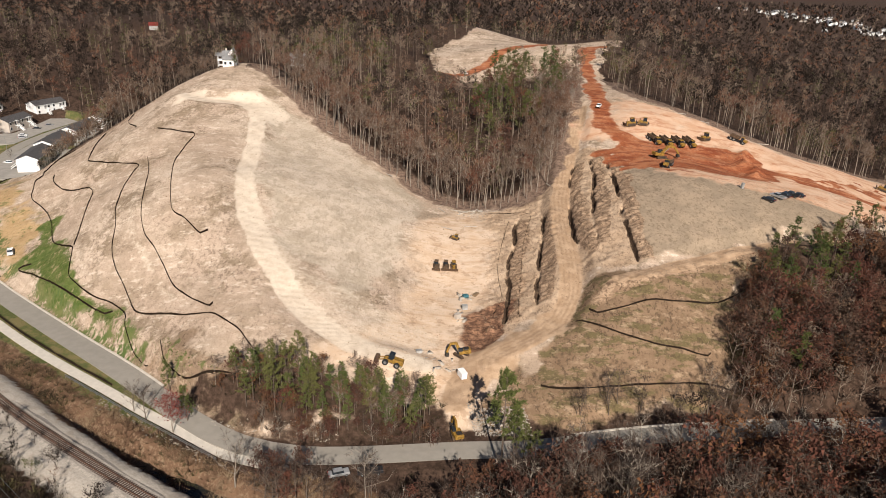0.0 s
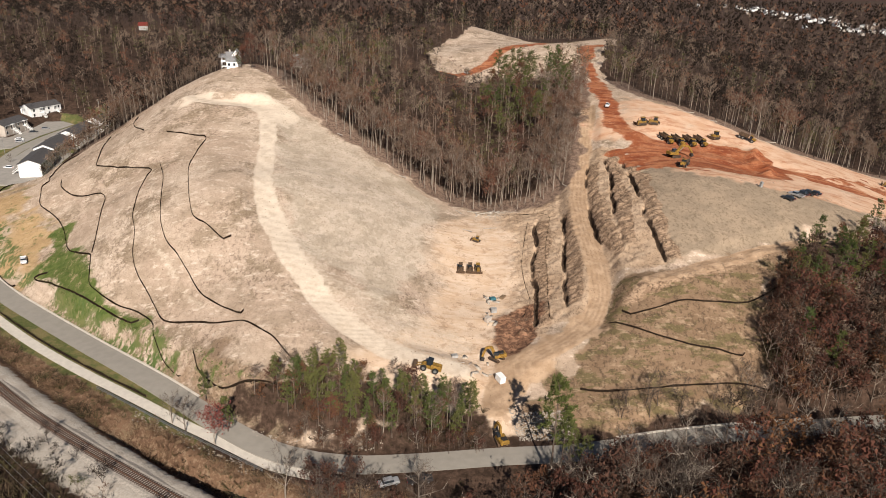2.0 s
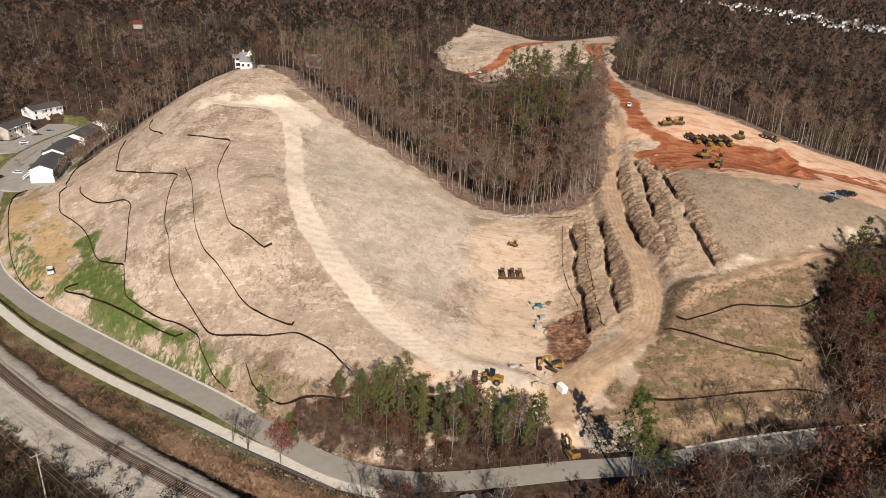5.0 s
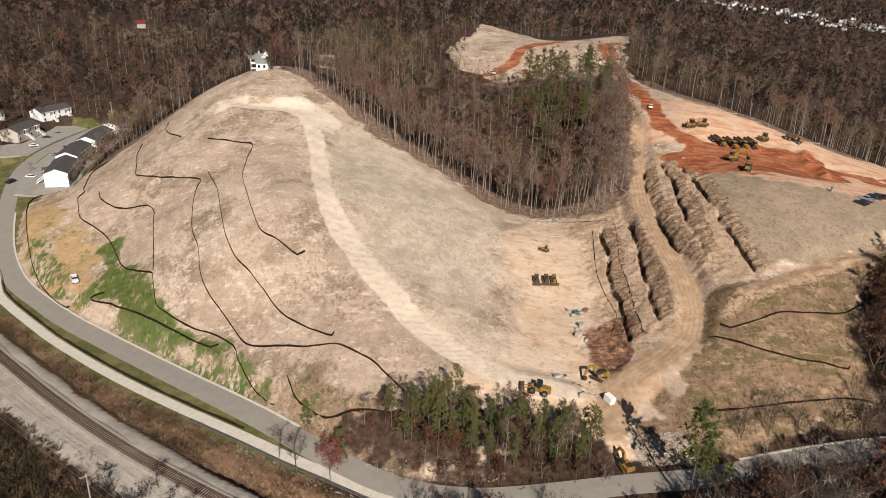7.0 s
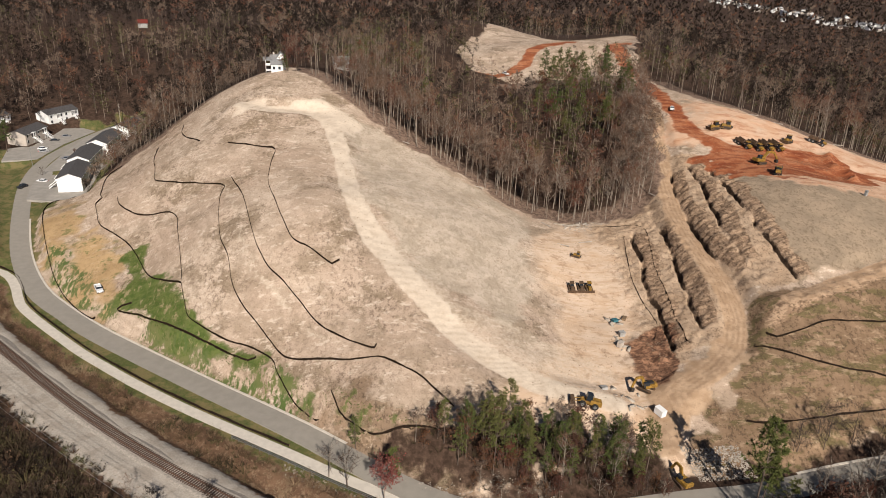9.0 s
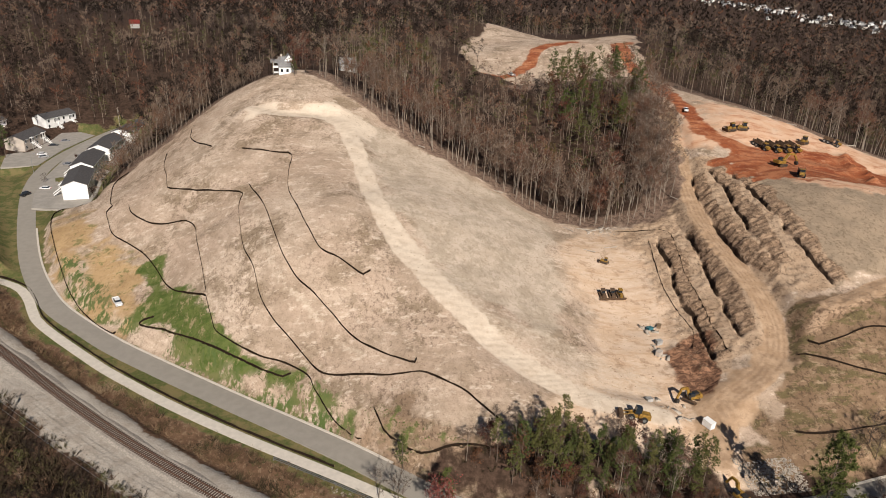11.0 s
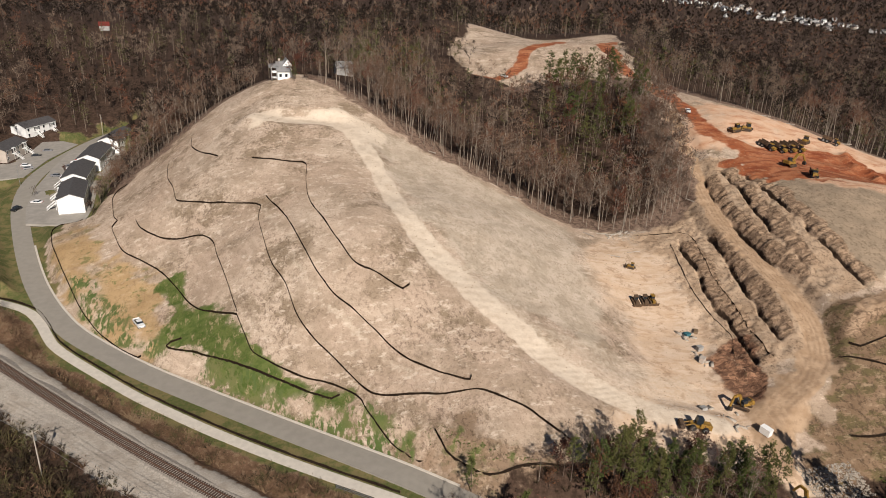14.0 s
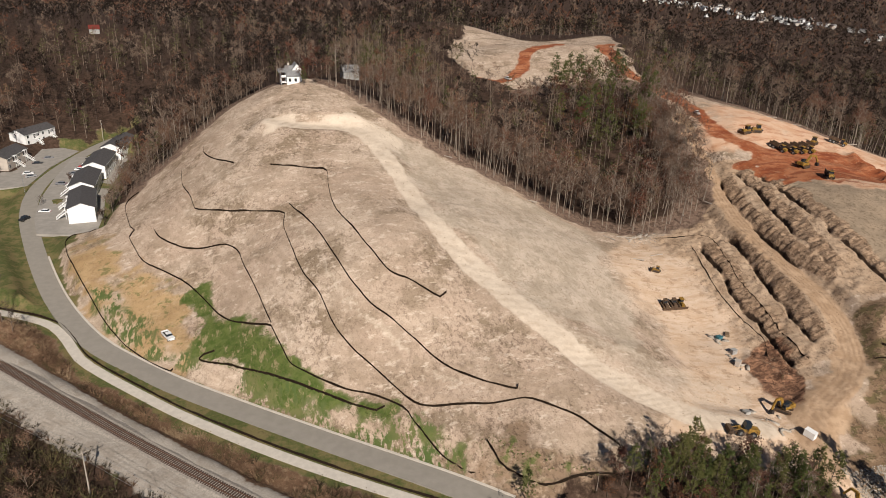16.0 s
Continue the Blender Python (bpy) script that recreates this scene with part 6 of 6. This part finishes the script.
def bulldozer(x, y, turn, label, scale=1.0):
    root = tagged(new("bulldozer"), label, "bulldozer", "earth movers")
    root.matrix_basis = ground_pose(x, y, turn)
    root.scale = (scale,) * 3
    coat = M_MUD if "dark" in label else M_YELLOW
    tracks(root, 2.1, 3.6)
    part("body", made((box, (0, 0.9, 1.25), (1.3, 2.2, 1.1), 0, 0.9), (box, (0, -0.8, 1.2), (1.7, 1.6, 0.9)), soft=0.05), coat, root)
    part("cab", made((box, (0, -0.5, 2.3), (1.5, 1.5, 1.4), 0, 0.9)), M_GLASS, root, "dark glazed cab")
    part("cab_roof", made((box, (0, -0.5, 3.05), (1.7, 1.8, 0.12))), coat, root)
    part("blade", made((box, (0, 2.7, 0.75), (3.6, 0.25, 1.2), 0, 1.0, -8)), M_MUD, root, "muddy dozer blade")
    for s in (-1, 1):
        part("push_arm", made((rod, (s * 1.25, 0.3, 0.5), (s * 1.25, 2.6, 0.5), 0.12, None, 6)), M_YELLOW, root)
    part("ripper", made((box, (0, -2.1, 0.9), (1.6, 0.5, 0.6)), (rod, (0, -2.2, 0.9), (0, -2.4, 0.1), 0.1, None, 6)), M_DARK, root)
    part("exhaust", made((rod, (0.4, 1.3, 1.8), (0.4, 1.3, 2.7), 0.07, None, 6)), M_DARK, root)
    return root


def dump_truck(x, y, turn, label):
    root = tagged(new("dump_truck"), label, "dump truck", "earth movers")
    root.matrix_basis = ground_pose(x, y, turn)
    root.scale = (0.88,) * 3
    part("chassis", made((box, (0, 0, 1.1), (1.1, 8.6, 0.5))), M_DARK, root)
    part("hood", made((box, (0, 3.7, 1.75), (2.2, 1.9, 1.1), 0, 0.9), soft=0.06), M_YELLOW, root)
    part("cab", made((box, (0, 2.1, 2.3), (1.9, 1.4, 1.9), 0, 0.92)), M_GLASS, root, "dark glazed cab")
    part("cab_roof", made((box, (0, 2.1, 3.3), (2.0, 1.6, 0.1))), M_YELLOW, root)
    bm = made((box, (0, -1.9, 1.75), (2.7, 4.8, 0.2)), (box, (-1.3, -1.9, 2.35), (0.15, 4.8, 1.2)), (box, (1.3, -1.9, 2.35), (0.15, 4.8, 1.2)), (box, (0, 0.5, 2.5), (2.7, 0.15, 1.5)), (box, (0, -4.2, 2.05), (2.6, 0.7, 0.15), 0, 1, -18))
    part("dump_body", bm, M_MUD, root, "muddy open dump body")
    wheels(root, [(s * 1.15, yy) for s in (-1, 1) for yy in (3.2, -1.6, -3.4)], 0.85, 0.65)
    return root


def wheel_loader(x, y, turn, label):
    root = tagged(new("wheel_loader"), label, "wheel loader", "earth movers")
    root.matrix_basis = ground_pose(x, y, turn)
    part("body", made((box, (0, -1.6, 1.5), (2.0, 3.0, 1.2), 0, 0.92), (box, (0, 1.0, 1.1), (1.5, 2.2, 0.7)), soft=0.06), M_YELLOW, root)
    part("cab", made((box, (0, 0.2, 2.6), (1.5, 1.5, 1.6), 0, 0.92)), M_GLASS, root, "dark glazed cab")
    part("bucket", made((box, (0, 3.9, 0.75), (2.8, 1.1, 1.1), 0, 0.85, -12)), M_MUD, root, "muddy loader bucket")
    for s in (-1, 1):
        part("lift_arm", made((rod, (s * 0.6, 1.2, 1.7), (s * 0.6, 3.6, 0.7), 0.14, None, 6)), M_YELLOW, root)
    wheels(root, [(s * 1.05, yy) for s in (-1, 1) for yy in (1.5, -1.6)], 0.8, 0.6)
    return root


EXC = "yellow crawler excavator on tracks with its arm lowered"
excavator(9.0, 167.5, 40, 60, 0.7, "yellow crawler excavator digging at the foot of the cut", 0.85)
excavator(7.3, 138.5, 12, 8, 0.7, "yellow crawler excavator parked on the site driveway", 0.8)
excavator(89.5, 276.5, -60, -10, 1.25, "yellow long-armed excavator on red clay", 1.05)
wheel_loader(-9.5, 157.6, 80, "yellow wheel loader beside the pines")
bulldozer(8.0, 235.5, 70, "small yellow bulldozer on the bowl floor", 0.65)
bulldozer(1.6, 216.5, 178, "dark muddy bulldozer parked on bare soil", 0.78)
bulldozer(4.8, 217.0, 176, "dark muddy bulldozer parked on bare soil", 0.78)
bulldozer(7.4, 217.2, 182, "yellow muddy bulldozer parked on bare soil", 0.78)
bulldozer(86.0, 311.5, 100, "yellow bulldozer with blade on pale clay", 1.1)
bulldozer(91.5, 312.5, 80, "yellow bulldozer parked on pale clay", 1.1)
bulldozer(118.8, 308.8, 120, "yellow bulldozer beside a red spoil heap", 1.1)
TRK = "yellow articulated dump truck parked in a row"
dump_truck(93.0, 298.5, 205, TRK)
dump_truck(98.0, 297.8, 203, TRK)
dump_truck(103.5, 299.2, 202, TRK)
dump_truck(109.0, 301.0, 204, TRK)
dump_truck(88.0, 260.5, 150, "yellow dump truck on the edge of the red clay pad")
dump_truck(135.5, 314.0, 230, "yellow dump truck beside the tree line")
bulldozer(204.0, 309.0, 60, "yellow bulldozer at the edge of the red clay", 1.1)

vehicle("pickup_truck", "white", -144.2, 224.0, 209, "white pickup truck parked on sandy ground", "parked vehicles")
vehicle("pickup_truck", "black", -11.7, 124.3, -80, "black pickup truck parked beside the road", "parked vehicles")
vehicle("car", "silver", -18.3, 123.2, -70, "silver car parked beside the road", "parked vehicles")
vehicle("pickup_truck", "white", 76.5, 337.0, 160, "white pickup truck on the red haul road", "parked vehicles")
vehicle("pickup_truck", "white", 16.0, 439.5, 20, "white pickup truck on the far clearing", "parked vehicles")
for kind, col, x, y, a in [("car", "black", 114.3, 230.5, 40), ("pickup_truck", "silver", 119.5, 235.0, 30), ("car", "black", 123.5, 238.5, 35), ("pickup_truck", "black", 127.5, 241.5, 40), ("car", "black", 131.0, 243.5, 45)]:
    vehicle(kind, col, x, y, a, f"{col} {kind.replace('_', ' ')} parked on dirt by the red clay", "parked vehicles")
for kind, col, x, y, a in [("car", "white", -204.0, 329.5, 85), ("car", "black", -209.3, 322.5, 160), ("car", "grey", -206.0, 361.5, 80), ("car", "grey", -204.5, 376.0, 80), ("car", "red", -202.6, 386.5, 80),
                           ("car", "white", -203.5, 382.3, 80), ("car", "black", -202.0, 398.0, 75), ("car", "white", -224.0, 379.0, -85), ("car", "silver", -221.5, 374.0, -60), ("car", "black", -224.5, 394.5, -80), ("car", "grey", -222.0, 403.0, -80)]:
    vehicle(kind, col, x, y, a, f"{col} car " + ("driving on the road bend" if (x, y) == (-209.3, 322.5) else "parked beside the townhouses"), "parked vehicles")

# ---- lots and small things ----
M_LOT = plain("pale worn parking surface", (0.32, 0.295, 0.26), 0.8, 0.9, 0.4)


def slab(name, area, height, label):
    """A paved lot with a visible edge."""
    n = len(area)
    v = [(x, y, height(y) + 0.3) for x, y in area] + [(x, y, height(y) - 0.6) for x, y in area]
    f = [tuple(range(n))[::-1]] + [(i, (i + 1) % n, n + (i + 1) % n, n + i) for i in range(n)]
    ob = mesh_object(name, v, f, M_LOT)
    bm = bmesh.new()
    bm.from_mesh(ob.data)
    bmesh.ops.recalc_face_normals(bm, faces=bm.faces)
    bm.to_mesh(ob.data)
    bm.free()
    return tagged(ob, label, "parking lot", kind="structure")


slab("parking_lot", LOTS, lambda y: 0.8 + 0.02 * (y - 310), "pale parking lot before the white townhouses")
slab("parking_lot_west", LOTS_WEST, lambda y: 1.6 + 0.02 * (y - 370), "pale parking lot across the road")


def utility_pole(x, y, h, label, arm_turn=37):
    root = tagged(new("utility_pole"), label, "utility pole", "poles")
    root.matrix_basis = pose(x, y, gz(x, y), 0, 0, arm_turn)
    part("shaft", made((rod, (0, 0, -0.5), (0, 0, h), 0.17, 0.11, 8)), M_POLE, root)
    arm_ob = part("crossarm", made((box, (0, 0, h - 0.6), (2.4, 0.12, 0.14))), M_POLE, root)
    for dx in (-1.1, 0, 1.1):
        part("insulator", made((rod, (dx, 0, h - 0.5), (dx, 0, h - 0.2), 0.06, 0.04, 6)), M_STEEL, arm_ob)
    part("transformer", made((rod, (0.3, 0, h - 2.6), (0.3, 0, h - 1.6), 0.22, None, 10)), M_STEEL, root)
    return root


POLES = [(-201.0, 207.0), (-150.8, 163.1), (-100.9, 121.6), (-50.0, 80.0)]
for x, y in POLES:
    utility_pole(x, y, 11.4, "weathered wooden utility pole with a crossarm")
for x, y in [(-203.5, 432.0), (-180.0, 446.0)]:
    utility_pole(x, y, 11.0, "wooden utility pole by the road", 80)
for (ax, ay), (bx, by) in zip(POLES[:-1], POLES[1:]):
    for o in (-1.1, 0, 1.1):
        t = np.linspace(0, 1, 13)
        nx, ny = 0.6, 0.8
        za, zb = gz(ax, ay) + 11.15, gz(bx, by) + 11.15
        line = np.column_stack([ax + (bx - ax) * t + o * nx, ay + (by - ay) * t + o * ny, za + (zb - za) * t - 4 * 1.1 * t * (1 - t)])
        tagged(ribbon("overhead_wire", line, [(-0.02, 0), (0, 0.035), (0.02, 0), (0, -0.03), (-0.02, 0)], M_STEEL), "thin overhead wire sagging between wooden poles", "wire", "wires")


def street_lamp(x, y, turn):
    root = tagged(new("street_lamp"), "tall grey street lamp on the lawn", "street lamp")
    root.matrix_basis = pose(x, y, gz(x, y), 0, 0, turn)
    part("pole", made((rod, (0, 0, -0.3), (0, 0, 8.5), 0.1, 0.06, 8)), M_STEEL, root)
    part("bracket", made((rod, (0, 0, 8.4), (1.6, 0, 8.8), 0.05, None, 6)), M_STEEL, root)
    part("lamp_head", made((box, (1.8, 0, 8.8), (0.7, 0.3, 0.15))), M_STEEL, root)


street_lamp(-217.5, 352.0, 0)

M_BLUE = plain("teal plastic sheet", (0.05, 0.16, 0.19), 0.7, 0.5, 1.5)


def small_box(name, x, y, size, turn, material, label, lid=True):
    root = tagged(new(name), label, name.replace("_", " "))
    root.matrix_basis = ground_pose(x, y, turn)
    part("body", made((box, (0, 0, size[2] / 2), size), soft=0.05), material, root)
    if lid:
        part("lid", made((box, (0, 0, size[2] + 0.05), (size[0] * 1.04, size[1] * 1.04, 0.1))), material, root)
    return root


small_box("tarp_pile", 11.0, 200.5, (1.7, 1.4, 0.8), 20, M_BLUE, "teal tarpaulin bundle on bare soil", False)
small_box("water_tank", 10.5, 192.5, (1.7, 1.3, 1.3), 10, M_OFFWHITE, "white plastic tank on bare soil")
small_box("generator", 8.3, 186.8, (1.8, 1.3, 1.4), 40, M_TAN, "tan generator box by the cut")
small_box("shipping_container", 9.0, 157.8, (1.6, 2.6, 1.7), 25, M_WHITE, "white shipping container beside the driveway")
small_box("storage_box", -2.5, 166.5, (1.6, 1.4, 0.7), 10, M_OFFWHITE, "dull white storage box on bare soil")
small_box("portable_toilet", 107.9, 238.6, (0.9, 0.9, 1.9), 20, M_OFFWHITE, "white portable toilet on bare soil")
small_box("pallet_stack", 14.2, 201.5, (2.4, 1.2, 0.6), 60, M_STAKE, "stack of timber pallets by the cut", False)


def log(x, y, turn, length, label):
    z = gz(x, y)
    bm = made((rod, (0, -length / 2, 0.2), (0, length / 2, 0.25), 0.22, 0.14, 7))
    me = bpy.data.meshes.new("log")
    bm.to_mesh(me)
    bm.free()
    me.materials.append(M_POLE)
    ob = new("log", me)
    ob.matrix_basis = pose(x, y, z, 0, 0, turn)
    tagged(ob, label, "log", "felled logs")


for x, y, a, l in [(4.8, 243, 60, 5), (14, 246.5, 100, 5), (10, 262.5, 70, 7), (14, 262, 120, 6), (3, 262, 30, 5), (-20, 286, 50, 6), (-48, 310, 40, 6), (45, 268, 20, 5), (115, 336, 70, 6), (150, 322, 80, 7), (125, 331, 40, 6)]:
    log(x, y, a, l, "pale felled log at the edge of the clearing")


def scatter(name, areas, count, shape, size, material, label, category, seed, keep=None, lift=0.0, tone=True):
    """Many small pieces over areas as one mesh."""
    rs = np.random.RandomState(seed)
    V, F, T, off = [], [], [], 0
    for area, n in zip(areas, count):
        p = np.array(area, float)
        x, y = rs.uniform(p[:, 0].min(), p[:, 0].max(), n * 4), rs.uniform(p[:, 1].min(), p[:, 1].max(), n * 4)
        ok = inside(x, y, area) > 0
        if keep is not None:
            ok &= keep(x, y, rs)
        x, y = x[ok][:n], y[ok][:n]
        z = ground_z(x, y)
        for i in range(len(x)):
            v, f = shape(rs)
            s, a = rs.uniform(*size), rs.uniform(0, 6.283)
            c, sn = math.cos(a) * s, math.sin(a) * s
            V.append(np.column_stack([v[:, 0] * c - v[:, 1] * sn + x[i], v[:, 0] * sn + v[:, 1] * c + y[i], v[:, 2] * s + z[i] + lift]))
            F.append(f + off)
            T.append(np.full(len(v), rs.uniform()))
            off += len(v)
    f = np.vstack(F)
    ob = tri_object(name, (np.vstack(V), f, np.zeros(len(f), int)), [material], tone=np.concatenate(T))
    return tagged(ob, label, category, kind="stuff")


def stone_shape(rs):
    v = np.array([(1, 0, 0), (-1, 0, 0), (0, 1, 0), (0, -1, 0), (0, 0, 0.8), (0, 0, -0.5)], float) * rs.uniform(0.6, 1.3, (6, 1))
    f = np.array([(0, 2, 4), (2, 1, 4), (1, 3, 4), (3, 0, 4), (2, 0, 5), (1, 2, 5), (3, 1, 5), (0, 3, 5)])
    return v, f


def tuft_shape(rs):
    v, f = [], []
    for k in range(4):
        a = rs.uniform(0, 6.283)
        d, s = np.array([math.cos(a), math.sin(a), 0]), np.array([-math.sin(a), math.cos(a), 0])
        v += [d * 0.1 - s * 0.35, d * 0.1 + s * 0.35, d * rs.uniform(0.5, 0.9) + np.array([0, 0, rs.uniform(0.25, 0.6)])]
        f.append((3 * k, 3 * k + 1, 3 * k + 2))
    return np.array(v), np.array(f)


M_TUFT = foliage_material("dead weeds", [(0.0, (0.30, 0.215, 0.15)), (0.4, (0.40, 0.30, 0.21)), (0.7, (0.25, 0.175, 0.12)), (1.0, (0.30, 0.215, 0.15))], 0.3)
M_GRASS_TUFT = foliage_material("green grass tufts", [(0.0, (0.08, 0.12, 0.028)), (0.6, (0.12, 0.145, 0.042)), (1.0, (0.19, 0.17, 0.07))], 0.4)
HILLSIDE = [(-186, 296), (-150, 352), (-100, 374), (-60, 326), (-64, 262), (-58, 225), (-44, 200), (-30, 180), (-40, 160), (-66, 160), (-90, 180), (-120, 222), (-160, 262)]


def patchy(x, y, rs):
    clear = (off_line(x, y, west_line)[0] > 6) & (off_line(x, y, east_line)[0] > 5) & (off_line(x, y, road_line)[0] > 7)
    return clear & (rough(x, y, 14.0, 51) + 0.5 * rough(x, y, 5.0, 52) + rs.normal(0, 0.6, x.shape) > 0.1)


scatter("dead_weeds", [HILLSIDE, GREY, BENCHES, LOWER_EAST, GREY_EAST], [16000, 2500, 3500, 5000, 900], tuft_shape, (0.15, 0.45), M_TUFT,
        "clumps of dead brown weeds on graded soil", "weeds", 61, patchy, -0.05)
scatter("grass_tufts", [GRASS, GRASS_LOW], [7000, 700], tuft_shape, (0.2, 0.5), M_GRASS_TUFT, "short green grass on the lower slope", "grass", 62,
        lambda x, y, rs: rough(x, y, 9.0, 53) + rs.normal(0, 0.2, x.shape) > -0.1, -0.05)
scatter("rubble", [[(10, 148), (24, 148), (26, 140), (12, 139)], [(8, 122), (16, 124), (18, 118), (8, 116)], [(-60, 138), (-20, 134), (-20, 136), (-60, 141)], [(-79, 145.6), (-60, 134.2), (-46, 126.2), (-47.5, 124), (-62, 131.5), (-80, 142.5)], [(15, 266), (9, 258), (20, 256), (26, 262)]],
        [1500, 300, 260, 420, 120], stone_shape, (0.1, 0.34), M_STONE, "heaps of pale broken stone", "rubble", 63)
scatter("clods", [YARD, BENCHES, RED_PAD, LOWER_EAST, HILLSIDE, FAR_SITE], [250, 2600, 500, 500, 900, 200], stone_shape, (0.07, 0.22), M_BERM, "clods and stones on bare soil", "clods", 64)


def board_shape(rs):
    lx, ly, h = rs.uniform(0.8, 2.2), rs.uniform(0.25, 0.7), rs.uniform(0.15, 0.5)
    v = np.array([(x * lx, y * ly, z * h) for z in (0, 1) for x, y in ((-1, -1), (1, -1), (1, 1), (-1, 1))])
    v[4:, 2] += rs.uniform(0, 0.4, 4)
    f = np.array([(0, 1, 5), (0, 5, 4), (1, 2, 6), (1, 6, 5), (2, 3, 7), (2, 7, 6), (3, 0, 4), (3, 4, 7), (4, 5, 6), (4, 6, 7)])
    return v, f


scatter("debris", [[(8, 203), (15, 204), (16, 199), (9, 198)], [(8, 194), (12, 194), (12, 185), (7, 185)], [(10, 264), (20, 264), (20, 259), (8, 259)], [(-4, 168), (6, 172), (8, 160), (0, 158)]], [16, 9, 14, 14], board_shape, (0.35, 0.7), M_POLE,
        "scattered boards and site debris on bare soil", "debris", 65)
